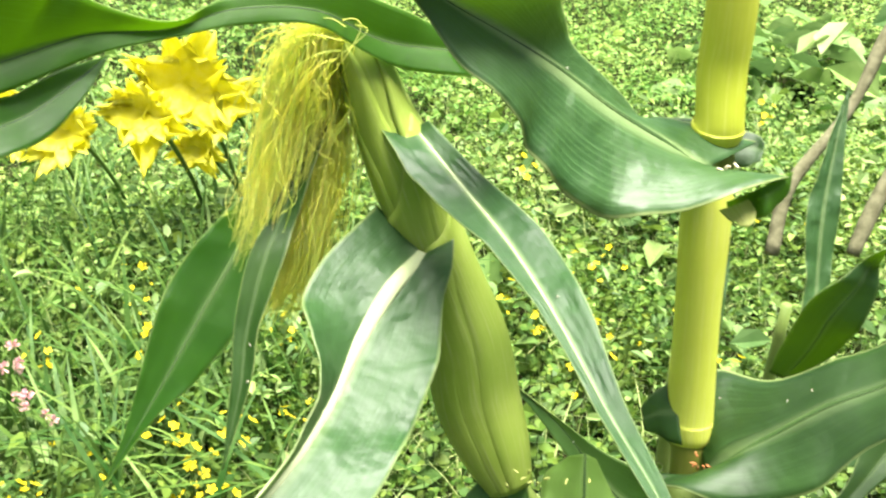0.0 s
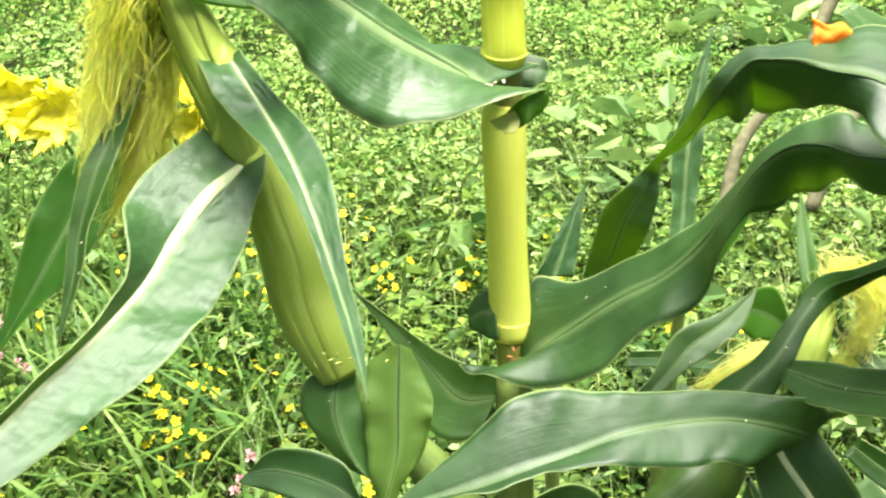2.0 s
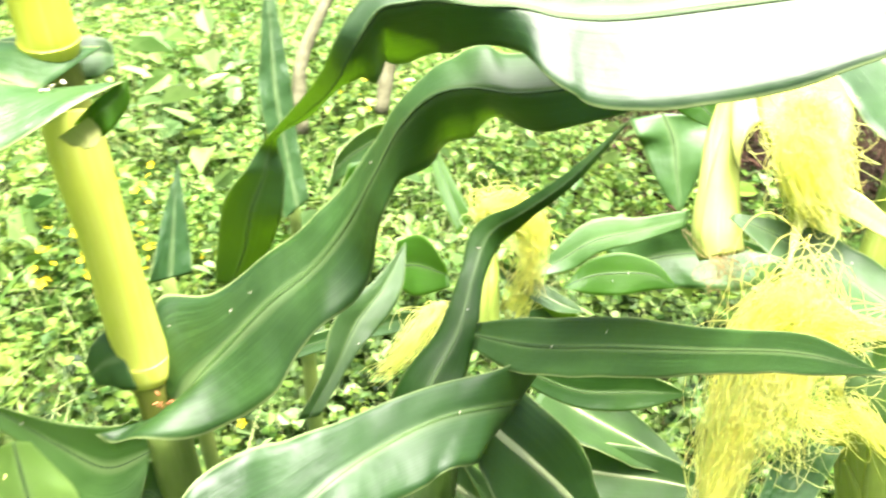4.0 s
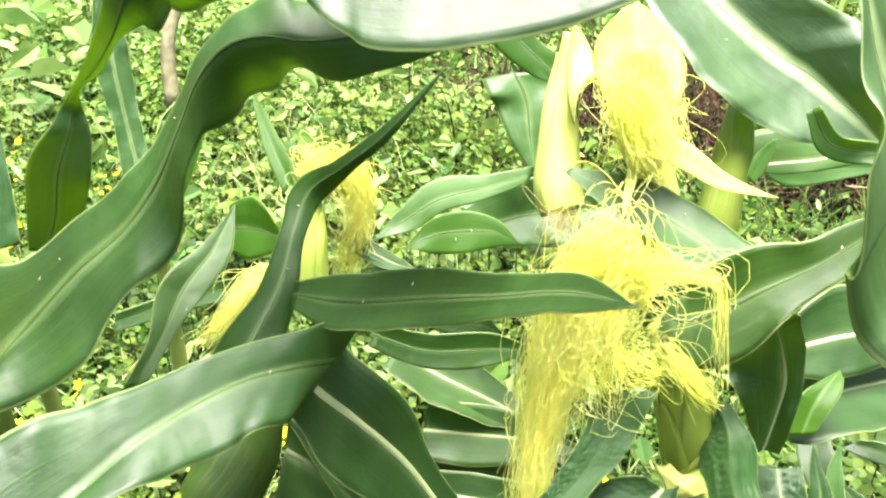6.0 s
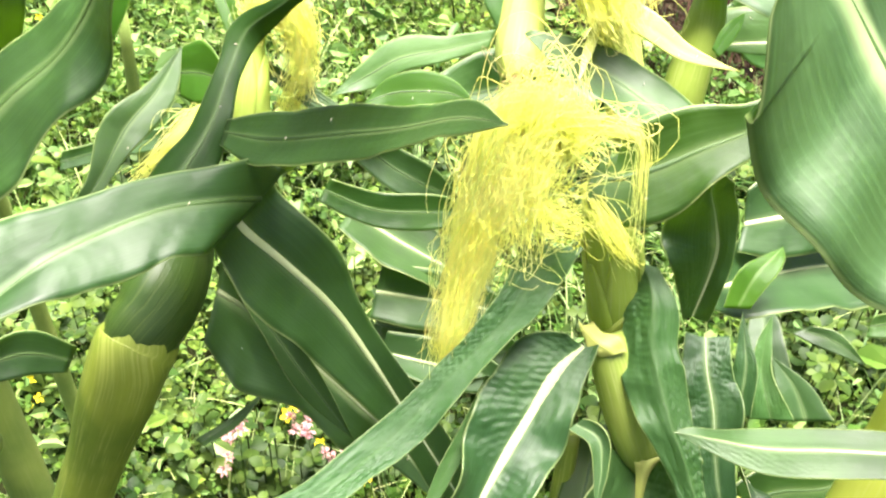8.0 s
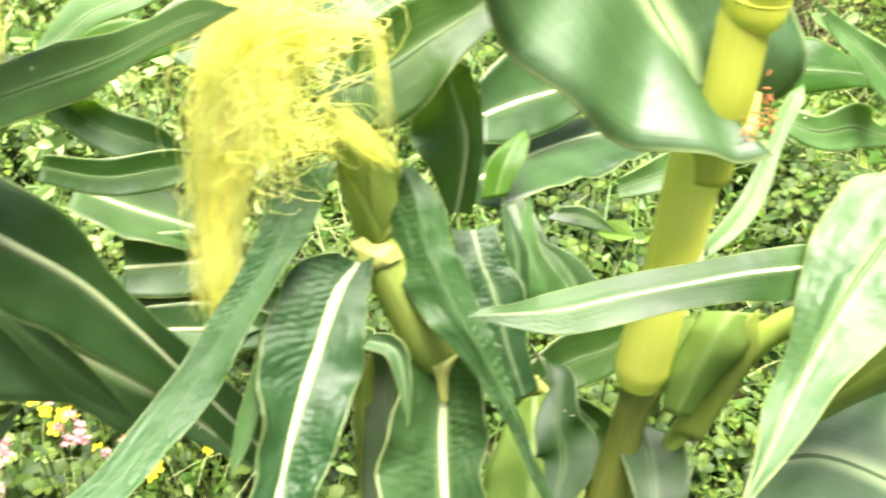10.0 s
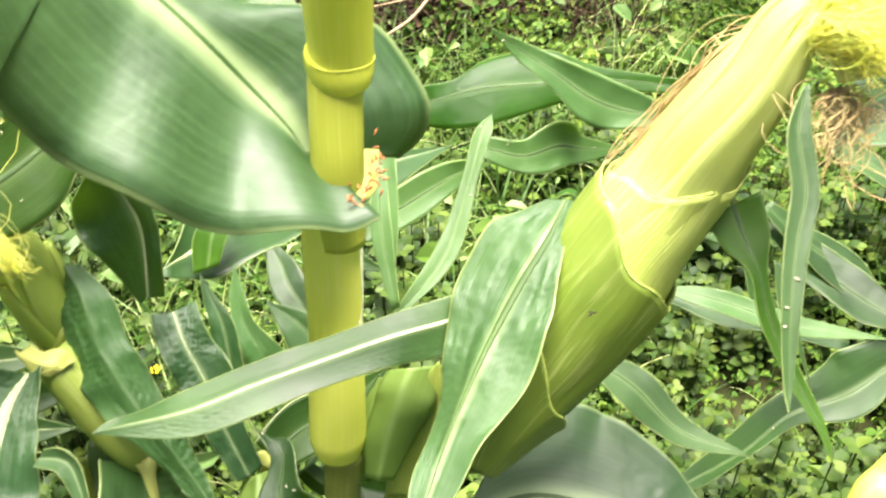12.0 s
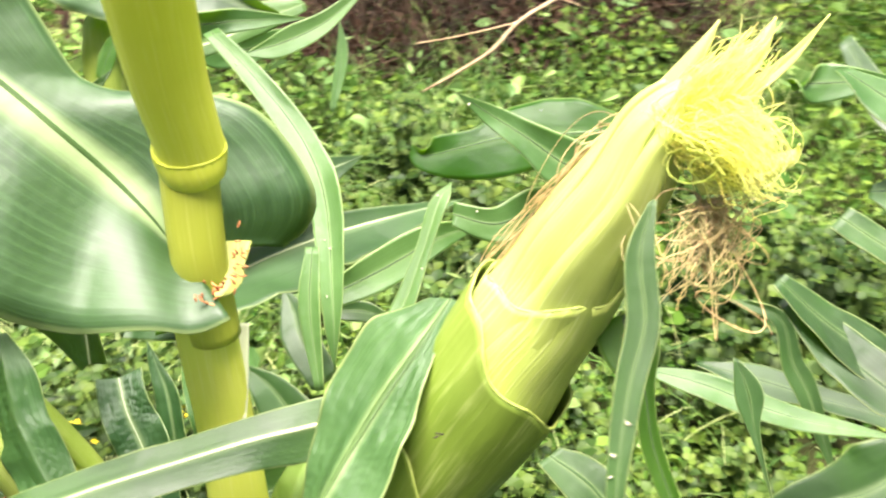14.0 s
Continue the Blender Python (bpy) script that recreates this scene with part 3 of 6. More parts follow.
def grass_stuff(name, rng, x, y, length, width, material, label, lean=0.7):
    n = len(x)
    az = rng.uniform(0, 2 * math.pi, n)
    d = np.stack([np.cos(az), np.sin(az), np.zeros(n)], -1)
    sy = np.stack([-np.sin(az), np.cos(az), np.zeros(n)], -1)
    o = np.stack([x, y, hills(x, y)], -1)
    bend = rng.uniform(0.2, 1.0, n) * lean
    pts = []
    seg = 5
    for k in range(seg + 1):
        t = k / seg
        w = width * (1 - t ** 1.6) * 0.5 + 0.0002
        h = length * (t - bend * 0.55 * t ** 2.2)
        out = length * bend * t ** 1.8
        c = o + d * out[:, None]
        c[:, 2] += h
        pts += [c - sy * w[:, None], c + sy * w[:, None]]
    v = np.stack(pts, 1).reshape(-1, 3)
    b = np.arange(n)[:, None] * (2 * seg + 2)
    faces = np.concatenate([b + [2 * k, 2 * k + 1, 2 * k + 3, 2 * k + 2] for k in range(seg)], 0).tolist()
    ob = mesh_part(name, v, faces, material, smooth=False)
    return tagged(ob, label, "grass", kind="stuff")


def weeds():
    rng = np.random.RandomState(11)
    x, y = sector(rng, 150000, 0.4, 2.4, -25, 132)
    keep = rng.uniform(0, 1, len(x)) < (0.2 + clump(x, y)) * (1 - shady(x, y)) * (1 - 0.85 * withered(x, y)) * (1 - 0.85 * distant(x, y))
    x, y = x[keep], y[keep]
    z = hills(x, y) + 0.01 + 0.16 * rng.uniform(0, 1, len(x)) ** 0.8 * (0.08 + clump(x, y) ** 1.6)
    leaf_stuff("clover_weeds", rng, x, y, z, rng.uniform(0.005, 0.0145, len(x)) * np.clip(np.hypot(x - 0.2, y) / 1.3, 0.7, 1.1), rng.uniform(0.5, 0.95, len(x)), WEED,
               "low dense bright green clover-like weeds covering the soil", 0.75)
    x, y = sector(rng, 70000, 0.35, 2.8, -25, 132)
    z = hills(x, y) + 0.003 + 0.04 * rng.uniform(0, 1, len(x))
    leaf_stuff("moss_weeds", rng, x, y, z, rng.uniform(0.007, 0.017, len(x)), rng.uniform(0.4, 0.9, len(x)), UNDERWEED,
               "tiny seedlings and moss between the weeds, in a green dulled for shade", 0.8)
    for lo, hi, count, low, high, kind, text in ((55, 132, 105000, 0.008, 0.025, HAZEWEED, "low green weeds spreading away over the garden, painted paler for haze"), (-25, 55, 110000, 0.008, 0.024, WEED, "fine green weeds beyond the strip of dead stems")):
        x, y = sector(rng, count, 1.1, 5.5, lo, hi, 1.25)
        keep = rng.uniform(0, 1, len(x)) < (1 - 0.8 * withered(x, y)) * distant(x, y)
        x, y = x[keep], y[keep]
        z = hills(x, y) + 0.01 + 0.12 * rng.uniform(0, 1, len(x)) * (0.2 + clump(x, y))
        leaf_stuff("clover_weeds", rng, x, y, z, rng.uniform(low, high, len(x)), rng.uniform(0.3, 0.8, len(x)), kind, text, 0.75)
    x, y = sector(rng, 11000, 0.45, 3.2, -25, 132)
    keep = rng.uniform(0, 1, len(x)) < np.clip(0.1 + 0.3 * (x - 0.45), 0.1, 0.3)
    x, y = x[keep], y[keep]
    z = hills(x, y) + 0.02 + 0.17 * rng.uniform(0, 1, len(x)) * clump(y, x)
    leaf_stuff("broadleaf_weeds", rng, x, y, z, rng.uniform(0.018, 0.045, len(x)), rng.uniform(0.4, 0.85, len(x)), WEED,
               "larger pointed green weed leaves among the clover", 0.6)
    x, y = sector(rng, 13000, 0.55, 2.3, 38, 132)
    keep = rng.uniform(0, 1, len(x)) < (0.15 + 0.85 * clump(x * 0.7 + 2, y * 0.7)) * (1 - 0.9 * withered(x, y))
    x, y = x[keep], y[keep]
    z = hills(x, y) + 0.02 + 0.13 * rng.uniform(0, 1, len(x)) ** 0.7 * (0.3 + clump(x, y))
    leaf_stuff("broadleaf_weeds", rng, x, y, z, np.exp(rng.normal(-3.95, 0.42, len(x))), rng.uniform(0.28, 0.7, len(x)), SHEENWEED,
               "crinkled green weed leaves of many sizes, sheen painted in as pale green", 0.7)
    x, y = sector(rng, 13000, 0.5, 2.6, 20, 132)
    keep = rng.uniform(0, 1, len(x)) < 0.25 + 0.75 * clump(y, x + 1)
    x, y = x[keep], y[keep]
    grass_stuff("weed_stems", rng, x, y, rng.uniform(0.05, 0.17, len(x)), rng.uniform(0.0009, 0.0022, len(x)), STRAW,
                "thin pale curving weed stems above the leaves", 1.0)
    x = np.concatenate([rng.normal(1.85, 0.22, 60), rng.normal(0.95, 0.2, 90), rng.normal(0.3, 0.12, 40)])
    y = np.concatenate([rng.normal(0.72, 0.2, 60), rng.normal(2.85, 0.25, 90), rng.normal(1.95, 0.15, 40)])
    leaf_stuff("large_weed_leaves", rng, x, y, hills(x, y) + rng.uniform(0.03, 0.16, len(x)), np.concatenate([rng.uniform(0.03, 0.07, 60), rng.uniform(0.08, 0.16, 90), rng.uniform(0.05, 0.09, 40)]), rng.uniform(0.35, 0.7, len(x)), SHEENWEED,
               "large oblong weed leaves, painted pale for sheen", 0.5)
    x, y = sector(rng, 4300, 0.35, 1.2, -25, 90)
    keep = rng.uniform(0, 1, len(x)) < 0.35 + 0.65 * clump(x * 1.7, y * 1.7)
    x, y = x[keep], y[keep]
    whorl_stuff("round_leaved_weeds", rng, x, y, rng.uniform(0.02, 0.16, len(x)) * (0.3 + clump(x * 1.7, y * 1.7)), rng.uniform(0.008, 0.02, len(x)), CLOVER,
                "dense low weeds with whorls of rounded green leaves")
    x, y = sector(rng, 500, 0.9, 1.9, 80, 132)
    whorl_stuff("round_leaved_weeds", rng, x, y, rng.uniform(0.03, 0.12, len(x)), rng.uniform(0.01, 0.022, len(x)), WEED,
                "scattered low weeds with whorls of rounded leaves")
    x, y = sector(rng, 60000, 0.15, 7.0, 125, 342, 0.8)
    z = hills(x, y) + 0.01 + 0.10 * rng.uniform(0, 1, len(x)) * (0.35 + clump(x, y))
    leaf_stuff("clover_weeds", rng, x, y, z, rng.uniform(0.02, 0.05, len(x)), rng.uniform(0.4, 0.9, len(x)), WEED,
               "low green weeds continuing over the rest of the garden", 0.75)
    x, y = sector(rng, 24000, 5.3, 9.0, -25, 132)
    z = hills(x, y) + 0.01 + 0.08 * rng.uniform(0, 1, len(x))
    leaf_stuff("clover_weeds", rng, x, y, z, rng.uniform(0.03, 0.07, len(x)), rng.uniform(0.4, 0.9, len(x)), HAZEWEED,
               "low green weeds fading out over distant soil, haze painted into their colour", 0.75)
    x, y = sector(rng, 45000, 0.5, 4.0, -25, 132)
    grass_stuff("thin_grass", rng, x, y, rng.uniform(0.04, 0.13, len(x)), rng.uniform(0.0012, 0.003, len(x)), GRASS,
                "thin short grass blades among green weeds")
    x = rng.normal(-0.45, 0.17, 420)
    y = rng.normal(1.1, 0.2, 420)
    grass_stuff("tall_grass", rng, x, y, rng.uniform(0.14, 0.32, len(x)), rng.uniform(0.006, 0.014, len(x)), GRASS,
                "broad arching pale grass blades in a clump", 0.95)
    x = rng.normal(-0.7, 0.25, 800)
    y = rng.normal(1.5, 0.3, 800)
    grass_stuff("tall_grass", rng, x, y, rng.uniform(0.1, 0.3, len(x)), rng.uniform(0.004, 0.01, len(x)), GRASS,
                "taller arching pale green grass clump", 0.95)
    x = rng.normal(1.15, 0.2, 900)
    y = rng.normal(0.75, 0.2, 900)
    grass_stuff("tall_grass", rng, x, y, rng.uniform(0.08, 0.2, len(x)), rng.uniform(0.002, 0.005, len(x)), GRASS,
                "tufts of arching grass beside dead brown stems", 0.95)
    k = rng.uniform(0.1, 1, 2600) ** 0.6
    x = 0.85 + 0.83 * k + rng.normal(0, 0.09, 2600)
    y = 1.58 - 0.84 * k + rng.normal(0, 0.1, 2600)
    grass_stuff("dead_stems", rng, x, y, rng.uniform(0.1, 0.32, len(x)), rng.uniform(0.0015, 0.004, len(x)), DEAD,
                "tangled dead brown stems and dry leaves on the ground", 1.0)
    x = 0.85 + 0.83 * k + rng.normal(0, 0.1, 2600)
    y = 1.58 - 0.84 * k + rng.normal(0, 0.11, 2600)
    leaf_stuff("dry_leaves", rng, x, y, hills(x, y) + 0.02 + 0.13 * rng.uniform(0, 1, 2600), rng.uniform(0.01, 0.03, 2600), rng.uniform(0.15, 0.5, 2600), DEAD,
               "crumpled brown dead leaves among dry stems", 1.0)

weeds()


def wild_flower(rng, heads):
    """A leafless wiry weed stalk with small yellow heads."""
    base = thing("yellow_flower", "small yellow wild flowers on thin green stems in the weeds", "flower", "yellow flowers in the weeds")
    for i in range(heads):
        a = rng.uniform(0, 6.28)
        r = rng.uniform(0.0, 0.035)
        top = np.array([r * math.cos(a), r * math.sin(a), rng.uniform(0.07, 0.15)])
        curve = np.array([[np.array([0, 0, -0.01]) * (1 - t) + top * t + np.array([0, 0, 0.01]) * math.sin(3 * t) for t in np.linspace(0, 1, 6)]])
        strands(base, "stem", curve, 0.0007, GRASS)
        verts, faces = [], []
        n = 5
        s = rng.uniform(0.0038, 0.0075)
        tilt = Euler((rng.uniform(-0.7, 0.7), rng.uniform(-0.7, 0.7), rng.uniform(0, 6))).to_matrix()
        for k in range(n):
            th = 2 * math.pi * k / n
            e, f = np.array([math.cos(th), math.sin(th), 0.25]), np.array([-math.sin(th), math.cos(th), 0])
            for p in (e * 0.1 * s, e * 0.6 * s + f * 0.42 * s, e * 1.15 * s + f * 0.2 * s, e * 1.15 * s - f * 0.2 * s, e * 0.6 * s - f * 0.42 * s):
                verts.append(np.array(tilt @ Vector(p)) + top + np.array([0, 0, 0.003]))
            faces.append(tuple(range(5 * k, 5 * k + 5)))
        mesh_part("flower_head", verts, faces, FLORET, base, label="tiny yellow petals", smooth=False)
    return base


def pink_flower(rng, heads):
    """Clover-like pink heads on wiry stems."""
    base = thing("pink_flower", "small pale pink clover-like flowers on thin stems", "flower", "pink flowers in the weeds")
    for i in range(heads):
        top = np.array([rng.normal(0, 0.012), rng.normal(0, 0.012), rng.uniform(0.09, 0.15)])
        curve = np.array([[top * t + np.array([0, 0, -0.01 + 0.01 * math.sin(3 * t)]) for t in np.linspace(0, 1, 6)]])
        strands(base, "stem", curve, 0.0007, GRASS)
        n = 26
        d = unit(rng.normal(size=(n, 3)) + np.array([0, 0, 0.5]))
        e = unit(np.cross(d, rng.normal(size=(n, 3))))
        s = rng.uniform(0.005, 0.008)
        o = top + d * 0.001
        verts = np.stack([o, o + d * s * 0.6 + e * s * 0.22, o + d * s, o + d * s * 0.6 - e * s * 0.22], 1).reshape(-1, 3)
        mesh_part("flower_head", verts, [(4 * k, 4 * k + 1, 4 * k + 2, 4 * k + 3) for k in range(n)], PINK, base, label="pale pink petals", smooth=False)
    return base


def flowers():
    rng = np.random.RandomState(5)
    kinds = [wild_flower(rng, k) for k in (3, 4, 5, 6)]
    spots = [(-0.25, 1.0, 0.14, 22), (0.0, 1.4, 0.14, 14), (-0.35, 1.3, 0.3, 12), (0.25, 1.6, 0.3, 10), (0.3, 0.95, 0.2, 8), (-0.55, 0.95, 0.15, 8)]
    spots += [(0.38, 0.66, 0.03, 6), (0.5, 0.55, 0.05, 4)]
    pink = pink_flower(rng, 3)
    for i, p in enumerate([(0.381, 0.615, 0.171), (0.369, 0.565, 0.165), (0.382, 0.531, 0.175), (0.302, 0.607, 0.154), (0.302, 0.581, 0.161), (0.379, 0.646, 0.121), (-0.474, 0.886, 0.323), (-0.455, 0.875, 0.301), (-0.506, 0.937, 0.315), (-0.129, 0.695, 0.284)]):
        m = pose(p[0], p[1], max(float(hills(p[0], p[1])), p[2] - 0.12), 0, 0, 70 * i)
        if i:
            copy_thing(pink, m)
        else:
            pink.matrix_basis = m
    done = 0
    for cx, cy, s, count in spots:
        for i in range(count):
            x, y = rng.normal(cx, s), rng.normal(cy, s)
            m = pose(x, y, float(hills(x, y)), 0, 0, rng.uniform(0, 360))
            if done < 4:
                kinds[done].matrix_basis = m
            else:
                copy_thing(kinds[done % 4], m)
            done += 1


flowers()


def yellow_blossom(x, y, z, size, seed):
    """A big crumpled squash blossom: five broad frilled lobes on a stalk."""
    rng = np.random.RandomState(seed)
    base = thing("squash_blossom", "large frilled bright yellow squash blossom on a green stalk", "flower", "squash blossoms")
    c = np.array([x, y, z])
    for k in range(11):
        th = 2 * math.pi * k / 11 + rng.uniform(-0.35, 0.35)
        long = rng.uniform(0.6, 1.1)
        out = np.array([math.cos(th), 0.35 * math.sin(th) - 0.25, 0.75 * math.sin(th) + rng.uniform(-0.2, 0.2)])
        sidev = np.array([-math.sin(th), 0.4 * math.cos(th), 0.8 * math.cos(th)])
        grid = np.zeros((9, 9, 3))
        for i in range(9):
            s = i / 8
            for j in range(9):
                u = j / 4 - 1
                wid = size * (0.06 + 0.28 * math.sin(math.pi * min(0.95, s * 0.8 + 0.1)))
                ruff = 0.2 * size * s * math.sin(7 * u + seed + k) * abs(u) + 0.1 * size * s * math.sin(5 * s * u + k)
                grid[i, j] = c + out * size * long * s * (1 - 0.3 * u * u + 0.12 * math.sin(9 * u + k)) + sidev * wid * u + np.array([0, -1, 0.3]) * (ruff + size * 0.3 * s * s)
        v, f = strip_solid(grid, 0.0008)
        mesh_part("petal", v, f, PETAL, base)
    rod(base, "stalk", [(x * 1000 + 60, y * 1000 + 130, hills(x, y) * 1000 - 5, 4), (x * 1000 + 40, y * 1000 + 80, z * 550, 4), (x * 1000, y * 1000 + 20, z * 1000 - 4, 5)], GRASS, sides=8)
    return base


for _i, (_p, _s) in enumerate([((-0.503, 1.708, 0.375), 0.12), ((-0.555, 1.635, 0.348), 0.09), ((-0.710, 1.661, 0.302), 0.09), ((-0.458, 1.791, 0.315), 0.08), ((-0.823, 1.718, 0.309), 0.09), ((-0.508, 1.749, 0.240), 0.06)]):
    yellow_blossom(*_p, _s, _i)

# ---- maize ----
plant_a = thing("maize_plant", "tall green maize plant with yellow-green stalk and long-silked ear", "maize plant", "maize plants", (0.14, 0.45, 0))
stalk_a = rod(plant_a, "stalk", [(133, 480, 764, 11), (132, 477, 752, 13), (134, 471, 690, 12), (136, 466, 639, 13), (136, 465, 628, 14), (137, 463, 620, 13), (137, 462, 616, 11)], LOWSTALK, "yellow-green stalk wrapped in its leaf sheath")
rod(stalk_a, "internode", [(129, 480, 931, 11), (131, 482, 853, 12), (131, 483, 824, 12), (132, 479, 801, 12), (132, 479, 795, 13), (132, 479, 790, 12), (132, 479, 786, 10.4)], STALK, "smooth bright yellow internode")
rod(stalk_a, "joint", [(132, 479, 791, 10), (132, 480, 787, 10.2), (133, 478, 763, 10), (134, 475, 744, 10)], NODE, "olive green joint")
rod(stalk_a, "joint", [(137, 463, 617, 11), (138, 461, 610, 10), (139, 459, 586, 10)], NODE, "dark olive joint")
# Lower stalk takes the darker sheath olive to paint in its shade
rod(stalk_a, "lower_internode", [(139, 461, 589, 12), (141, 447, 514, 12), (148, 431, 301, 14), (164, 398, -127, 17)], SHEATH, "olive lower stalk, shade painted into its colour")
blade(plant_a, "Y", [(122, 452, 784, 33, -136, -23, 35, 129, -23), (103, 452, 797, 45, -71, -5, 30, 102, -9), (75, 449, 815, 54, -56, -2, 21, 89, -20), (48, 443, 836, 45, -53, 6, 12, 134, -13), (22, 429, 855, 30, -64, 11, 22, 167, -25), (1, 414, 871, 8, -37, 13, 33, 186, -34), (-18, 396, 890, 9, -6, 10, 29, 197, -15), (-44, 378, 912, 0, -6, 0, 0, 197, 0)], BUMP, seed=1)
blade(plant_a, "Y", [(37, 417, 626, 12, 143, 3, 10, 30, 2), (35, 403, 604, 22, 163, -10, 17, 20, -1), (41, 392, 588, 18, 171, -13, 14, 37, 5), (50, 384, 576, 10, 164, -11, 8, 66, 3), (58, 380, 570, 6, 132, -1, 6, 125, 0)], FARLEAF, name="husk_leaf", seed=2, rib=.0006)
blade(plant_a, "Y", [(74, 413, 644, 10, 140, 2, 8, 41, 3), (74, 403, 629, 22, 160, -5, 19, 13, 10), (74, 392, 611, 22, 159, -4, 19, 13, 2), (74, 380, 591, 20, 155, -3, 16, 15, -3), (70, 369, 574, 14, 143, 0, 9, 31, -4), (66, 358, 556, 7, 112, 1, 6, 61, 0)], THINLEAF, name="husk_leaf", seed=3, rib=.0006, wave=.14)
blade(plant_a, "Y", [(37, 474, 644, 0, -149, -4, 1, -63, 4), (65, 464, 622, 7, -149, 2, 3, -2, 0), (86, 457, 597, 10, -142, 4, 12, 9, -2), (106, 450, 578, 28, -142, -3, 30, 14, 6), (129, 453, 577, 11, -140, -7, 14, 17, 5)], FARLEAF, seed=4)
blade(plant_a, "X", [(144, 441, 608, 29, -9, 5, 38, -101, -11), (154, 438, 623, 53, -13, 13, 30, -127, -24), (173, 437, 641, 28, -16, 14, 29, -186, -29), (198, 434, 664, 23, -6, 16, 38, -197, -20), (222, 429, 682, 22, -6, 13, 28, -186, -17), (239, 424, 705, 20, 9, 8, 26, -201, -20), (250, 413, 733, 16, 16, 6, 17, -181, -9), (259, 400, 761, 13, 18, 2, 14, -204, -21), (269, 389, 777, 15, 33, -6, 29, -235, -23), (281, 378, 783, 17, 54, -10, 34, -218, -9), (294, 366, 783, 22, 60, -10, 22, -212, -1), (311, 356, 785, 23, 57, -7, 15, -175, 1), (331, 344, 788, 19, 52, -5, 11, -155, 1), (350, 331, 793, 10, 49, -1, 6, -152, 1)], LEAF, seed=5, wave=.015, bow=.02)
blade(plant_a, "Y", [(263, 456, 716, 10, 159, 5, 11, -47, -5), (249, 447, 690, 10, 159, 4, 11, -46, -4), (238, 435, 662, 0, 159, 0, 0, -46, 0)], GLOWLEAF, seed=6)
blade(plant_a, "Z", [(257, 528, 660, 1, -68, -4, 2, 59, 3), (271, 544, 665, 6, -68, -9, 8, 90, 6), (296, 559, 667, 8, -64, -10, 10, 90, 7), (328, 573, 666, 0, -64, 0, 0, 90, 0)], LEAF, seed=7)
blade(plant_a, "Y", [(111, 453, 549, 2, -136, -2, 2, 16, 1), (124, 453, 547, 12, -143, 13, 12, 0, -15), (127, 439, 522, 2, -131, 7, 2, -36, -7)], LEAF, seed=8)
blade(plant_a, "X", [(133, 428, 778, 8, -108, -1, 9, 93, 0), (136, 423, 774, 6, -107, 0, 6, 95, -1), (136, 420, 771, 2, -103, 0, 2, 99, 0)], (COLLAR, COLLAR), name="collar", seed=9, wave=.05, rib=0)
blade(plant_a, "Y", [(134, 444, 767, 4, 51, 1, 5, -143, -2), (142, 426, 782, 4, 33, 3, 8, -142, -4), (152, 430, 787, 3, 0, 3, 7, -183, -4), (157, 433, 792, 0, 16, 1, 1, -164, -2)], GLOWLEAF, name="leaf_base", label="dark underside of the leaf base", seed=120, rib=0, wave=.02)
blade(plant_a, "Y", [(99, 510, 779, 6, 31, -4, 8, -136, 5), (115, 501, 782, 9, 45, -5, 10, -136, 5), (132, 491, 783, 10, 36, -3, 12, -145, 3), (151, 486, 782, 8, 43, -1, 11, -129, 1), (157, 482, 782, 4, 31, -1, 6, -126, 1)], LEAF, name="leaf_base", seed=121, rib=0, wave=.02)
blade(plant_a, "Y", [(111, 464, 628, 6, 34, 2, 6, -146, -2), (119, 461, 635, 12, 42, 1, 14, -147, -2), (128, 457, 639, 19, 48, -2, 18, -143, 1)], LEAF, name="leaf_base", seed=122, rib=0, wave=.02)
blade(plant_a, "Z", [(2, 463, 835, 14, -142, -7, 9, 71, 4), (-28, 449, 843, 11, -135, -2, 16, 82, -1), (-55, 434, 860, 7, -129, 0, 12, 73, 2), (-86, 419, 864, 7, -129, 1, 5, 60, 2), (-108, 399, 861, 4, -128, 1, 5, 124, -5), (-134, 382, 863, 9, -122, 5, 10, 110, -9), (-157, 362, 859, 11, -129, 9, 24, 101, -23), (-179, 342, 855, 15, -136, 16, 29, 105, -37), (-205, 306, 832, 0, -136, 0, 0, 105, 0)], GLOWLEAF, seed=10)
blade(plant_a, "Z", [(-130, 388, 853, 0, -147, 0, 0, 55, 0), (-140, 373, 846, 7, -147, 1, 7, 55, 0), (-152, 358, 839, 11, -145, 1, 9, 57, 0), (-163, 344, 837, 12, -140, 1, 11, 64, 0), (-182, 329, 831, 11, -137, 6, 10, 72, -6), (-205, 307, 812, 0, -137, 0, 0, 72, 0)], GLOWLEAF, seed=11)
blade(plant_a, "Z", [(-9, 428, 747, 32, 34, -5, 14, 147, -9), (-21, 406, 742, 31, 37, 25, 21, 210, -12), (-34, 380, 729, 25, 63, 15, 35, 199, -8), (-43, 350, 718, 15, 92, 7, 36, 193, -10), (-54, 317, 712, 9, 108, 2, 35, 197, -19), (-70, 288, 704, 8, 109, 1, 32, 207, -16), (-86, 258, 694, 6, 98, 1, 24, 207, -16), (-105, 228, 684, 4, 104, -1, 16, 211, -14), (-122, 203, 673, 0, 104, 0, 0, 211, 0)], BUMP, name="husk_leaf", seed=12, rib=.003, white=True, quilt=.0002)
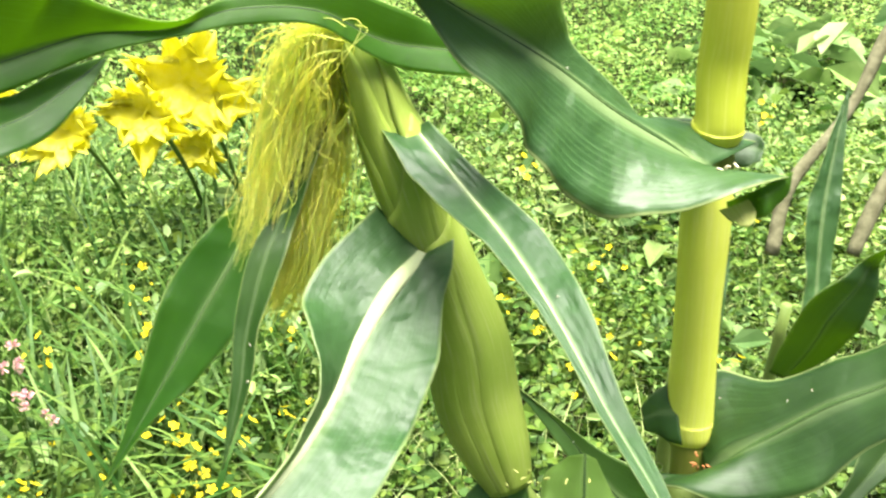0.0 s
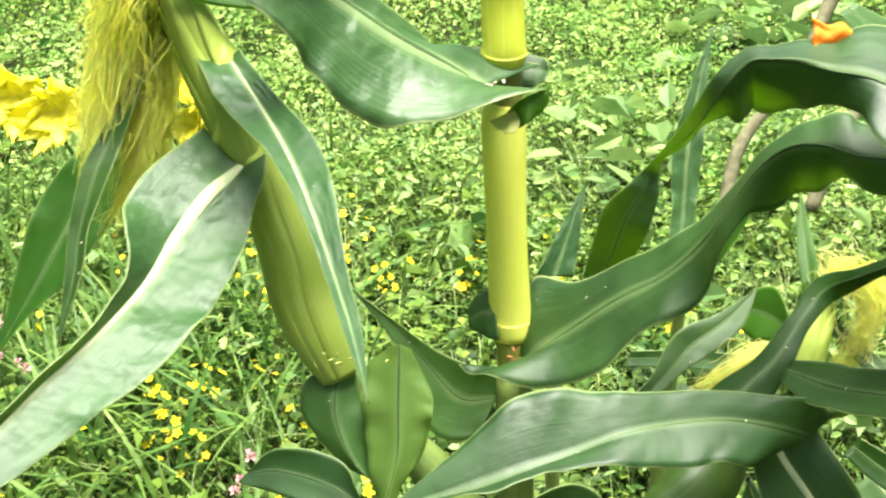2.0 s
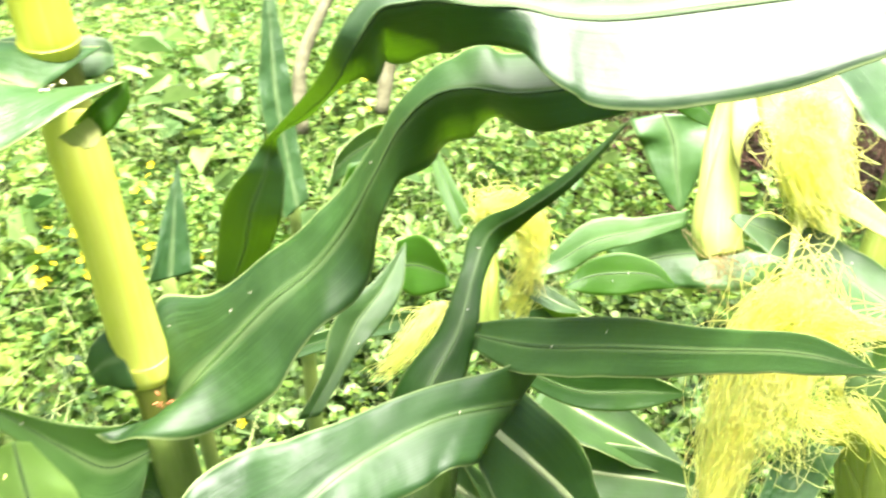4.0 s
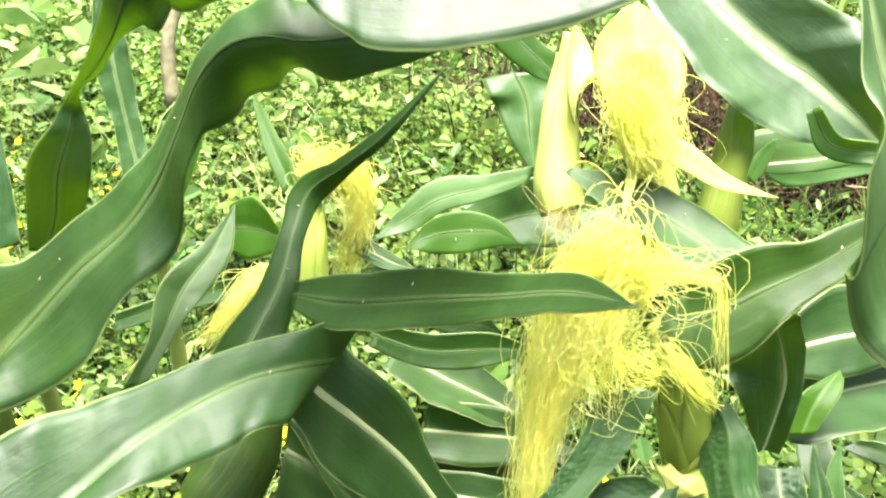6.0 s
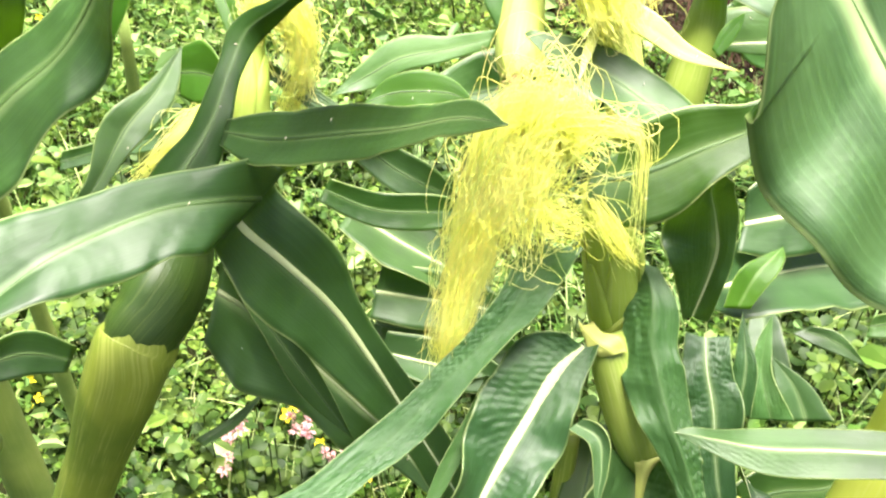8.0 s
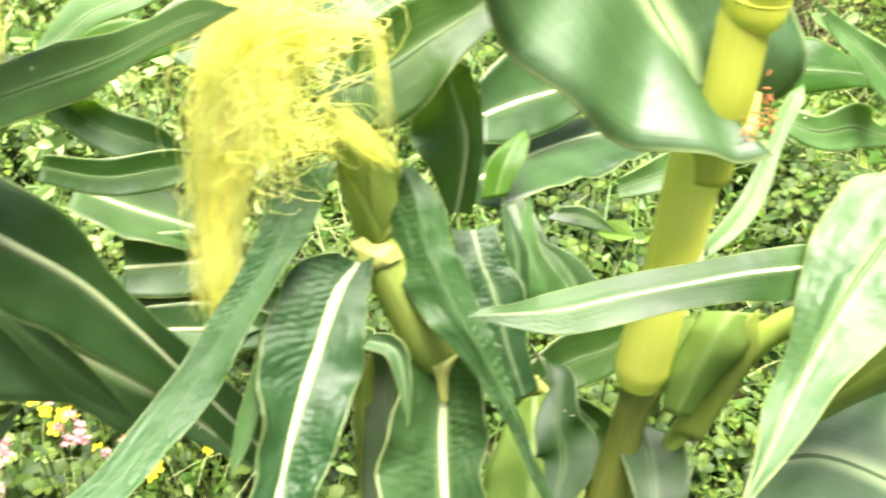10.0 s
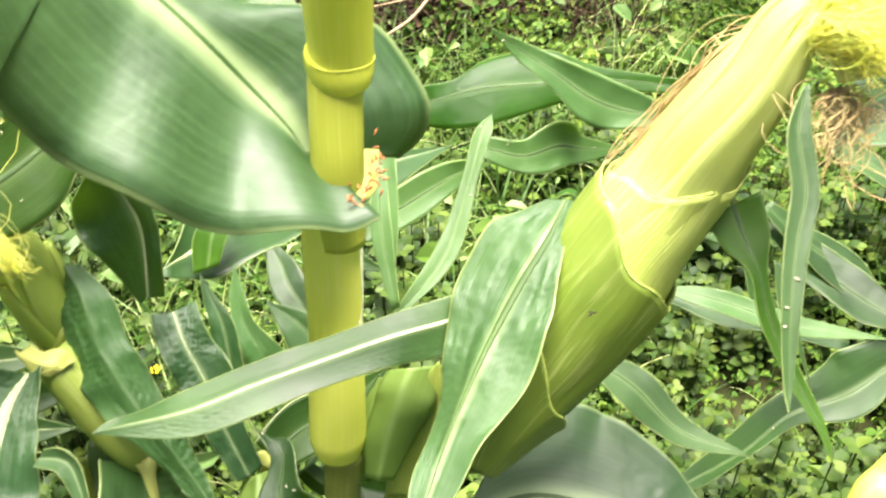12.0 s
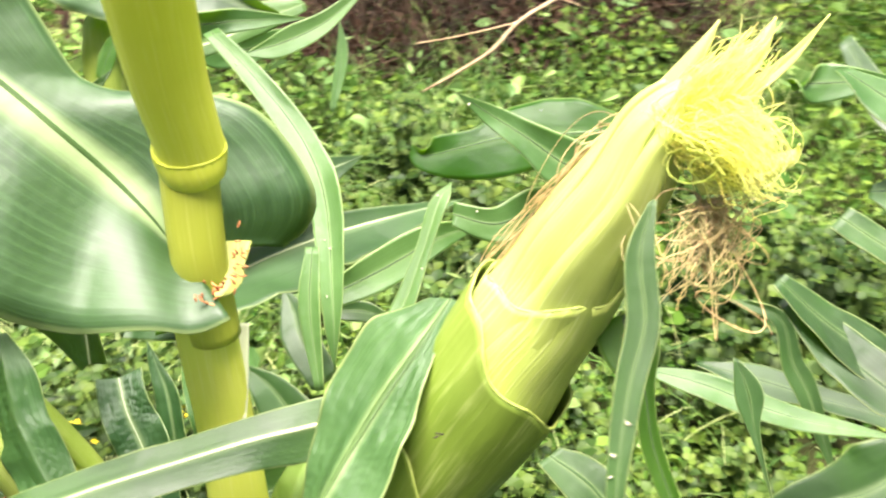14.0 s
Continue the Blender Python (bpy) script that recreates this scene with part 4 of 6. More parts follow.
blade(plant_a, "Z", [(-14, 447, 803, 17, 2, -8, 7, 138, 2), (10, 410, 790, 18, 3, -7, 10, 142, 3), (30, 373, 782, 9, -3, 0, 15, 160, 5), (48, 336, 770, 6, 19, -2, 13, 152, 1), (64, 298, 757, 4, 7, 0, 7, 142, -1), (77, 262, 751, 3, 7, 0, 4, 170, 1), (88, 227, 744, 0, 7, 0, 0, 170, 0)], BUMP, name="husk_leaf", seed=13, rib=.0011, white=True)
blade(plant_a, "X", [(-54, 454, 811, 2, -68, 0, 2, 91, 0), (-64, 429, 790, 4, -81, 7, 6, 67, -6), (-73, 411, 769, 6, -73, 3, 7, 84, -2), (-78, 397, 756, 7, -78, 7, 9, 75, -7), (-83, 378, 733, 5, -79, 8, 7, 67, -7), (-84, 362, 714, 4, -77, 5, 5, 71, -5), (-89, 340, 687, 0, -77, 0, 0, 71, 0)], DARK, name="husk_leaf", seed=14)
blade(plant_a, "X", [(-93, 483, 751, 11, -76, 9, 12, 77, -8), (-108, 462, 724, 20, -73, 2, 21, 84, -1), (-122, 444, 702, 21, -72, 2, 23, 84, -2), (-136, 424, 678, 14, -73, 2, 15, 84, -3), (-149, 407, 657, 5, -76, 5, 6, 71, -6), (-161, 391, 638, 1, -76, 3, 2, 53, -3), (-169, 379, 626, 0, -76, 0, 0, 53, 0)], GLOWLEAF, name="husk_leaf", seed=15)
EAR_A = [(37, 420, 616, 11), (28, 426, 637, 17), (18, 434, 663, 20), (12, 439, 694, 19), (1, 444, 725, 16), (-11, 448, 756, 15), (-20, 451, 784, 16), (-30, 452, 806, 13), (-37, 452, 828, 11), (-43, 453, 841, 7), (-46, 451, 848, 2)]
ear_a = ear(plant_a, EAR_A, HUSK, "green husked ear", 6, 1, tips=(0.9, 1.0))
sleeve(ear_a, EAR_A, 60, 0.52, 0.42, 0.0014, HUSK, "smooth yellow-green outer husk", rim=0.0005)
sleeve(ear_a, EAR_A, 60, 0.72, 0.5, 0.0007, HUSK, "paler green inner husk", rim=0.0005, seed=2)
rod(plant_a, "shank", [(38, 437, 604, 8), (46, 434, 592, 8), (67, 428, 566, 10), (89, 422, 542, 14), (108, 414, 513, 15), (130, 406, 465, 16)], SHEATH, "pale green shank")
tassel(ear_a, "silk", (-0.048, 0.448, 0.849), [(-0.061, 0.442, 0.839), (-0.070, 0.435, 0.813), (-0.078, 0.425, 0.781), (-0.087, 0.415, 0.751)], 0.0145, 900, OLDSILK, radius=0.00026, seed=1, label="long pale yellow silk", curl=0.005, loose=0.6)
tassel(ear_a, "silk", (-0.052, 0.456, 0.836), [(-0.058, 0.454, 0.806), (-0.062, 0.443, 0.771), (-0.069, 0.429, 0.738), (-0.080, 0.419, 0.716)], 0.0135, 800, OLDSILK, radius=0.00026, seed=2, label="long pale yellow silk", curl=0.005, loose=0.6)

plant_b = thing("maize_plant", "green maize plant with dark rolled leaves and small silked ears", "maize plant", "maize plants", (0.25, 0.3, 0))
stalk_b = rod(plant_b, "stalk", [(56, 390, 98, 21), (142, 363, 370, 17), (174, 349, 469, 15), (189, 345, 508, 15), (203, 343, 542, 18), (215, 341, 571, 19), (221, 343, 579, 19), (225, 346, 584, 16), (230, 351, 587, 12)], GREENSTALK, "thick yellow-green stalk in its leaf sheath", wob=0.02)
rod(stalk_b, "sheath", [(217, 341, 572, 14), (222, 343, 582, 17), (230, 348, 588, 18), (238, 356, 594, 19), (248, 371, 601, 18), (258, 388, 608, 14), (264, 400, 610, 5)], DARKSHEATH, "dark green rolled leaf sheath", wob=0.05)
blade(plant_b, "Y", [(397, 280, 837, 38, 100, -10, 28, -70, 6), (360, 295, 834, 47, 105, -6, 35, -61, 3), (314, 317, 828, 56, 104, 4, 37, -60, -3), (296, 331, 827, 48, 110, 17, 30, -53, -10), (284, 342, 829, 39, 107, 14, 17, -41, -6), (272, 350, 829, 32, 100, 8, 17, 13, -1), (261, 357, 830, 24, 95, 5, 34, 34, 2), (250, 362, 829, 17, 91, 4, 43, 34, 10), (241, 367, 826, 11, 102, 4, 32, 29, 18), (232, 369, 814, 8, 130, 5, 13, 24, 17), (226, 383, 793, 7, 130, 3, 4, 21, 7), (223, 421, 765, 5, 136, 3, 3, -19, 4), (218, 463, 735, 3, 159, 1, 2, 10, -1), (212, 466, 716, 12, 173, 6, 9, -13, -3), (203, 469, 695, 14, 159, 6, 15, -25, -3), (197, 476, 667, 13, 155, 5, 13, -7, -11), (189, 482, 646, 8, 157, 2, 6, -3, -5)], LEAF, seed=16, wave=.015, bow=.02)
blade(plant_b, "Y", [(210, 436, 582, 5, 23, -4, 5, -128, 4), (231, 450, 597, 6, 22, -6, 6, -128, 5), (250, 464, 613, 12, 23, -7, 12, -132, 5), (271, 475, 624, 8, 24, -6, 9, -130, 5), (290, 489, 639, 0, 24, 0, 0, -130, 0)], LEAF, seed=17)
blade(plant_b, "Y", [(285, 340, 644, 23, -20, 26, 14, 157, -12), (267, 332, 655, 22, -50, 21, 17, 153, -15), (242, 329, 661, 24, -65, 17, 13, 140, -15), (215, 323, 662, 20, -68, 18, 15, 128, -11), (191, 314, 662, 15, -83, 16, 18, 128, -13), (168, 307, 655, 15, -113, 10, 24, 135, -22), (148, 300, 651, 18, -122, 5, 32, 135, -25), (122, 293, 644, 17, -122, 1, 32, 129, -18), (82, 291, 633, 0, -122, 0, 0, 129, 0)], LEAF, seed=18)
blade(plant_b, "X", [(281, 377, 657, 7, -128, 4, 6, 41, -2), (293, 341, 673, 15, -125, 6, 14, 45, -2), (306, 299, 699, 13, -132, 6, 13, 37, -2), (314, 259, 725, 10, -132, 5, 9, 39, -2), (314, 215, 757, 8, -119, 4, 7, 53, -1), (309, 179, 779, 0, -119, 0, 0, 53, 0)], LEAF, seed=19)
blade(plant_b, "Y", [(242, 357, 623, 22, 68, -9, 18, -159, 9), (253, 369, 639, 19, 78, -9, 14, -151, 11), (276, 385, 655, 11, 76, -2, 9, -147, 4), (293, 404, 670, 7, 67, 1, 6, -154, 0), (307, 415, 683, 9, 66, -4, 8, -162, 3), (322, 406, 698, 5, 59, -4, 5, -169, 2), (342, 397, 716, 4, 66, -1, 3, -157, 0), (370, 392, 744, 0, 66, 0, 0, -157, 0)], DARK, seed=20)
blade(plant_b, "X", [(311, 454, 664, 5, -69, -3, 6, 132, 2), (312, 480, 676, 5, -85, 1, 5, 117, -2), (314, 513, 697, 0, -85, 0, 0, 117, 0)], GLOWLEAF, seed=21)
blade(plant_b, "Y", [(271, 347, 646, 29, -127, -9, 38, 2, -1), (277, 350, 623, 19, -131, -7, 25, 20, -1), (294, 342, 600, 30, -134, -6, 22, 5, 14), (312, 330, 574, 27, -149, -3, 12, 18, 7), (326, 315, 544, 21, -149, 0, 11, 25, 1), (339, 299, 511, 14, -141, 1, 12, 3, 4), (354, 273, 472, 12, -143, -1, 12, 9, 0), (367, 250, 434, 0, -143, 0, 0, 9, 0)], LEAF, seed=22, rib=.0019, white=True)
blade(plant_b, "X", [(265, 368, 571, 25, -64, 7, 15, 96, -9), (283, 362, 550, 36, -77, 11, 13, 69, -6), (304, 346, 522, 23, -79, 11, 10, 66, -5), (325, 328, 494, 24, -88, 7, 9, 62, -4), (342, 314, 466, 11, -97, 2, 8, 64, -4), (368, 273, 423, 0, -97, 0, 0, 64, 0)], BROAD, seed=23, white=True)
blade(plant_b, "Y", [(239, 345, 490, 3, 55, -1, 3, -100, 1), (259, 349, 493, 3, 65, -2, 4, -89, 2), (283, 357, 502, 0, 65, 0, 0, -89, 0)], LEAF, seed=24)
blade(plant_b, "Y", [(-5, 349, 600, 4, -129, -5, 5, 16, 6), (14, 349, 603, 12, -136, -2, 14, 21, 4), (44, 343, 598, 14, -137, 8, 15, 17, -7), (63, 335, 587, 6, -122, 15, 8, 2, -14)], LEAF, seed=25)
blade(plant_b, "Y", [(215, 503, 574, 5, -141, -2, 6, 16, 2), (258, 508, 571, 6, -137, -1, 6, 21, 0), (297, 512, 564, 6, -137, 0, 6, 21, -1), (319, 507, 559, 0, -137, 0, 0, 21, 0)], LEAF, seed=26)
blade(plant_b, "Y", [(141, 332, 595, 3, -155, -5, 4, -5, 4), (170, 341, 594, 10, -139, -1, 11, 20, 0), (191, 342, 580, 6, -145, -1, 7, 16, 0)], LEAF, seed=27)
blade(plant_b, "X", [(270, 374, 584, 2, -25, 3, 1, 77, -3), (281, 361, 559, 5, -60, 7, 4, 77, -8), (297, 335, 525, 8, -87, 4, 8, 66, -6), (313, 311, 492, 0, -87, 0, 0, 66, 0)], LEAF, seed=28)
blade(plant_b, "Z", [(290, 507, 612, 14, 113, 1, 14, -51, 4), (299, 492, 618, 18, 117, 1, 18, -46, 4), (309, 474, 620, 6, 106, -2, 6, -55, 4)], GLOWLEAF, seed=29)
blade(plant_b, "Z", [(321, 445, 644, 3, -32, 0, 3, 127, 1), (333, 426, 638, 5, -34, 1, 5, 124, 0), (345, 407, 633, 5, -26, -2, 4, 130, 3), (353, 395, 633, 0, -26, 0, 0, 130, 0)], BUMP, seed=30, wave=0.13, rib=.0014, white=True, quilt=.0001)
ear_b = ear(plant_b, [(304, 419, 621, 7), (308, 428, 634, 8), (313, 436, 645, 7), (318, 444, 657, 5), (323, 449, 666, 5)], HUSK, "small pale green ear", 4, 4)
tassel(ear_b, "silk", (0.322, 0.447, 0.670), [(0.332, 0.440, 0.677), (0.338, 0.430, 0.670), (0.336, 0.425, 0.656), (0.330, 0.423, 0.642)], 0.009, 420, SILK, seed=3, curl=0.004, label="pale yellow silk")
tassel(ear_b, "silk", (0.318, 0.446, 0.667), [(0.321, 0.446, 0.677), (0.326, 0.442, 0.676), (0.328, 0.437, 0.672)], 0.007, 160, SILK, seed=33, curl=0.004, label="pale yellow silk")
tassel(ear_b, "silk", (0.338, 0.427, 0.651), [(0.334, 0.426, 0.639), (0.328, 0.425, 0.627), (0.322, 0.423, 0.620)], 0.009, 140, SILK, seed=34, curl=0.004, label="pale yellow silk")
tassel(ear_b, "silk", (0.291, 0.436, 0.632), [(0.276, 0.428, 0.629), (0.257, 0.417, 0.622), (0.242, 0.412, 0.615)], 0.0055, 200, SILK, seed=4, curl=0.003, label="dull yellow silk wisps")

plant_c = thing("maize_plant", "maize plant with large yellow silk tuft over a leafy husk", "maize plant", "maize plants", (0.46, 0.24, 0))
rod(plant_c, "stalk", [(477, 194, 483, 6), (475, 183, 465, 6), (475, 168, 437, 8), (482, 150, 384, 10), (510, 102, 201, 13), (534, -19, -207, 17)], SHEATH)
blade(plant_c, "Z", [(427, 217, 516, 26, 48, -5, 21, 124, -7), (418, 206, 511, 32, 42, 2, 26, 140, -3), (408, 196, 503, 36, 32, 2, 26, 142, -4), (396, 182, 491, 36, 26, 2, 19, 146, -5), (380, 163, 471, 29, 13, 6, 20, 168, -4), (349, 141, 460, 0, 13, 0, 0, 168, 0)], BUMP, seed=31, wave=.14, rib=.003, white=True, quilt=.0005)
blade(plant_c, "X", [(482, 251, 555, 11, -97, -2, 12, 55, -1), (475, 238, 547, 12, -101, -2, 13, 58, 6), (470, 222, 535, 12, -103, -2, 15, 53, 1), (463, 206, 519, 10, -107, -2, 10, 50, -1), (457, 187, 500, 6, -106, -1, 8, 51, -2)], BUMP, seed=32, wave=.16, rib=.0004, white=True, quilt=.0006)
blade(plant_c, "X", [(622, 297, 391, 11, -74, 0, 11, 129, 0), (630, 328, 407, 13, -75, -1, 13, 127, 0), (640, 345, 413, 11, -78, -1, 10, 123, -1), (649, 367, 422, 0, -78, 0, 0, 123, 0)], LEAF, seed=33)
blade(plant_c, "Y", [(474, 256, 569, 4, 25, -3, 8, -134, 0), (480, 258, 589, 17, 21, -1, 9, -103, 2), (483, 260, 608, 27, 26, 2, 8, -116, 3), (481, 265, 625, 20, 21, 6, 11, -131, 2), (477, 268, 640, 6, -5, 3, 10, -142, 6), (478, 265, 652, 0, -5, 0, 0, -142, 0)], BUMP, seed=34, wave=0.13, rib=.002, white=True, quilt=.0002)
blade(plant_c, "Z", [(557, 314, 556, 15, -43, -9, 20, 121, 3), (584, 309, 556, 23, -40, -11, 30, 125, 0), (609, 304, 554, 22, -43, -11, 27, 126, -2), (650, 300, 550, 14, -44, -5, 13, 127, -2), (688, 297, 544, 0, -44, 0, 0, 127, 0)], LEAF, seed=35, rib=.0012, white=True)
blade(plant_c, "Y", [(506, 285, 547, 3, -143, -4, 2, 18, 3), (553, 295, 530, 31, -89, -7, 25, 59, 9), (603, 294, 522, 38, -87, 6, 17, 76, 4), (657, 286, 511, 27, -95, 8, 10, 42, 12), (738, 264, 493, 0, -95, 0, 0, 42, 0)], LEAF, seed=36, white=True)
blade(plant_c, "Z", [(660, 327, 412, 5, -29, -6, 5, 116, 5), (675, 309, 410, 8, -34, -2, 7, 123, 1), (687, 287, 402, 0, -34, 0, 0, 123, 0)], LEAF, seed=37)
blade(plant_c, "Y", [(396, 536, 534, 9, 141, -20, 17, -62, 18), (418, 517, 506, 13, 201, -1, 14, -2, 0), (441, 497, 491, 14, 210, -2, 14, 7, 0), (467, 488, 474, 0, 210, 0, 0, 7, 0)], LEAF, seed=38)
blade(plant_c, "Z", [(390, 504, 478, 18, -7, -4, 16, 157, 3), (417, 484, 457, 28, -4, -1, 24, 161, -1), (450, 460, 435, 20, 1, 2, 17, 165, -4), (474, 433, 420, 0, 1, 0, 0, 165, 0)], LEAF, seed=39, white=True)
blade(plant_c, "Z", [(391, 465, 435, 19, -38, -2, 19, 119, 1), (420, 451, 429, 22, -37, -1, 22, 121, -1), (452, 435, 423, 17, -37, 0, 17, 121, -1), (491, 410, 414, 0, -37, 0, 0, 121, 0)], LEAF, seed=40, white=True)
blade(plant_c, "Z", [(382, 437, 405, 16, -39, -2, 16, 119, 1), (411, 421, 397, 18, -37, -1, 18, 120, -1), (441, 404, 389, 14, -37, 0, 15, 121, -2), (475, 379, 377, 0, -37, 0, 0, 121, 0)], LEAF, seed=41, white=True)
blade(plant_c, "Z", [(386, 438, 406, 10, -6, 0, 9, 155, 0), (411, 422, 396, 18, -5, 1, 15, 156, -1), (446, 399, 389, 0, -5, 0, 0, 156, 0)], LEAF, seed=42, white=True)
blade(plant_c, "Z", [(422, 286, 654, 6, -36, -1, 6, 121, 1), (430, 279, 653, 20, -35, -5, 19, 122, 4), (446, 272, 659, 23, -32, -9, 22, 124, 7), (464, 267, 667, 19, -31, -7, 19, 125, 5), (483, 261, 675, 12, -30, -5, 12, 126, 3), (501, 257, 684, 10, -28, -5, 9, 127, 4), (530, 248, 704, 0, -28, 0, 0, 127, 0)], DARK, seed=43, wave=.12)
blade(plant_c, "X", [(484, 218, 529, 7, -70, 0, 6, 133, 0), (494, 231, 547, 6, -71, 2, 6, 133, -2), (498, 241, 558, 3, -75, 3, 3, 135, -3), (501, 249, 567, 0, -75, 0, 0, 135, 0)], BUMP, seed=44, wave=.16, rib=.0004, quilt=0.00022)
blade(plant_c, "X", [(505, 214, 519, 12, -73, 3, 11, 130, -2), (508, 231, 535, 6, -74, 3, 6, 132, -3), (514, 240, 546, 4, -70, 2, 4, 134, -2), (522, 248, 558, 0, -70, 0, 0, 134, 0)], PUCKER, seed=45, wave=.16, rib=.0004, quilt=0.00022)
blade(plant_c, "X", [(552, 226, 480, 16, -73, 5, 15, 130, -4), (552, 241, 493, 10, -74, 5, 9, 132, -5), (547, 259, 504, 0, -74, 0, 0, 132, 0)], LEAF, seed=46, rib=.0004)
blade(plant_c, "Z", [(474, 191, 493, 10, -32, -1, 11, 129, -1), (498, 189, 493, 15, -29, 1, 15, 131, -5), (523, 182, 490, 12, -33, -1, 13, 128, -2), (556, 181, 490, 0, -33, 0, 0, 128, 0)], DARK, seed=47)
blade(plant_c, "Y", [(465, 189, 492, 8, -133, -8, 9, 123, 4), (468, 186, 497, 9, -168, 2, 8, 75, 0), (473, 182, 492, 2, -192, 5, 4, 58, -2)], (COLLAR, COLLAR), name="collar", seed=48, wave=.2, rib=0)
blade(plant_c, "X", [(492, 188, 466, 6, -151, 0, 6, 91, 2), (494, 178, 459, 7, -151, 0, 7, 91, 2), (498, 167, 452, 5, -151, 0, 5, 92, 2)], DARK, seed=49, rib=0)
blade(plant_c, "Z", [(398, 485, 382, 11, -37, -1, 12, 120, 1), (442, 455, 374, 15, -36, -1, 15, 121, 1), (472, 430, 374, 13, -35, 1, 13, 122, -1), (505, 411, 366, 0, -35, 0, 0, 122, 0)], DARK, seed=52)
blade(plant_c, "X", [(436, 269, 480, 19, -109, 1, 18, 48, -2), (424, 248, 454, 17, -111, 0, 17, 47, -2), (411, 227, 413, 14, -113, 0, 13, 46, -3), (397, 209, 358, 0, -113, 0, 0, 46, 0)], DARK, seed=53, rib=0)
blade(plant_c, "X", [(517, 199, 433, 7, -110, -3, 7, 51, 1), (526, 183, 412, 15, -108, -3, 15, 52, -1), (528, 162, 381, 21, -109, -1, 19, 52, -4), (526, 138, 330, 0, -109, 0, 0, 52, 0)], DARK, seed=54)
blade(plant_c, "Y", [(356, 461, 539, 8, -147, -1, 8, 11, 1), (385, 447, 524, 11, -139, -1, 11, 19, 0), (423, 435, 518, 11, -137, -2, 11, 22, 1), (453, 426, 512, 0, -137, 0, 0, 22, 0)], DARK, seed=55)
blade(plant_c, "Y", [(522, 271, 541, 7, 42, -3, 6, -114, 3), (535, 277, 554, 9, 49, -7, 9, -104, 5), (548, 281, 559, 6, 67, -6, 6, -89, 4), (558, 284, 562, 0, 67, 0, 0, -89, 0)], GLOWLEAF, seed=56, rib=0)
blade(plant_c, "Y", [(398, 276, 627, 12, 132, 7, 13, -73, -6), (379, 266, 612, 10, 132, 7, 11, -75, -6), (361, 261, 600, 8, 131, 9, 9, -81, -8), (341, 257, 588, 8, 129, 8, 9, -81, -7), (318, 251, 575, 9, 125, 7, 10, -82, -6), (293, 245, 567, 9, 121, 6, 10, -86, -5), (270, 240, 562, 8, 119, 7, 9, -89, -7), (243, 238, 557, 8, 129, 6, 9, -80, -6), (199, 240, 542, 0, 129, 0, 0, -80, 0)], PUCKER, name="husk_leaf", seed=57, wave=.1, rib=0, quilt=.0005)
blade(plant_c, "Y", [(406, 252, 581, 13, 150, 5, 8, -105, -4), (390, 247, 577, 23, 144, 4, 13, -81, -2), (373, 239, 566, 26, 149, 5, 19, -85, -4), (355, 229, 557, 22, 145, 6, 21, -77, -2), (339, 220, 547, 16, 157, 8, 22, -75, -3), (324, 210, 536, 13, 160, 6, 18, -83, -2), (301, 196, 524, 12, 125, 4, 14, -80, -4), (267, 183, 513, 0, 125, 0, 0, -80, 0)], BUMP, name="husk_leaf", seed=58, wave=.2, rib=.0026, white=True, quilt=.0006)
blade(plant_c, "Y", [(444, 265, 608, 6, 67, -6, 6, -33, 2), (439, 249, 602, 16, 89, -5, 12, -36, 11), (431, 235, 590, 17, 100, -3, 14, -34, 12), (426, 217, 578, 18, 115, -8, 12, -12, 17), (423, 198, 567, 13, 115, -5, 8, 7, 16), (421, 178, 553, 9, 111, -1, 5, 24, 12), (417, 158, 540, 6, 102, 0, 4, 27, 9), (411, 140, 527, 4, 99, 0, 3, 9, 5), (405, 117, 512, 0, 99, 0, 0, 9, 0)], PUCKER, name="husk_leaf", seed=59, wave=.12, rib=0, quilt=.0007)
blade(plant_c, "Y", [(363, 255, 575, 6, 133, 1, 6, -70, -1), (345, 246, 562, 4, 134, 0, 4, -69, 0), (330, 238, 549, 4, 136, 0, 4, -67, 0), (321, 233, 540, 3, 137, 0, 3, -66, -1), (312, 230, 531, 0, 137, 0, 0, -66, 0)], PUCKER, name="husk_leaf", seed=60, rib=.0004)
blade(plant_c, "X", [(384, 221, 571, 4, -100, -1, 4, 24, 2), (389, 210, 571, 6, -95, 1, 6, 32, 0), (386, 201, 564, 4, -91, 2, 4, 29, -2), (381, 194, 556, 2, -94, 0, 2, 32, 0), (377, 188, 549, 0, -94, 0, 0, 32, 0)], BUMP, name="husk_leaf", seed=61, wave=.15, rib=0, quilt=0.00022)
blade(plant_c, "Z", [(458, 182, 505, 13, -53, -3, 14, -149, -7), (445, 170, 501, 22, -46, -3, 25, -142, -4), (431, 158, 495, 30, -46, 2, 32, -138, -1), (414, 142, 478, 34, -37, 4, 34, -142, 1)], THINLEAF, name="leaf_base", seed=131, wave=.03, rib=0)
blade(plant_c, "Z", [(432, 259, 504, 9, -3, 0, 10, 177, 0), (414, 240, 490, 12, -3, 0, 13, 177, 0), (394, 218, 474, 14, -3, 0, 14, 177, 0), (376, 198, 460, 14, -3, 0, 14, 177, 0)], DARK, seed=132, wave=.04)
blade(plant_c, "Z", [(410, 260, 586, 1, 47, -3, 5, 172, 1), (410, 250, 586, 3, -55, -5, 6, 174, 0), (413, 244, 585, 7, -60, -5, 8, 159, 2), (415, 241, 582, 6, -72, -2, 6, 144, 3)], (COLLAR, COLLAR), name="collar", label="cream collar of the husk blade", seed=124, wave=.15, rib=0)
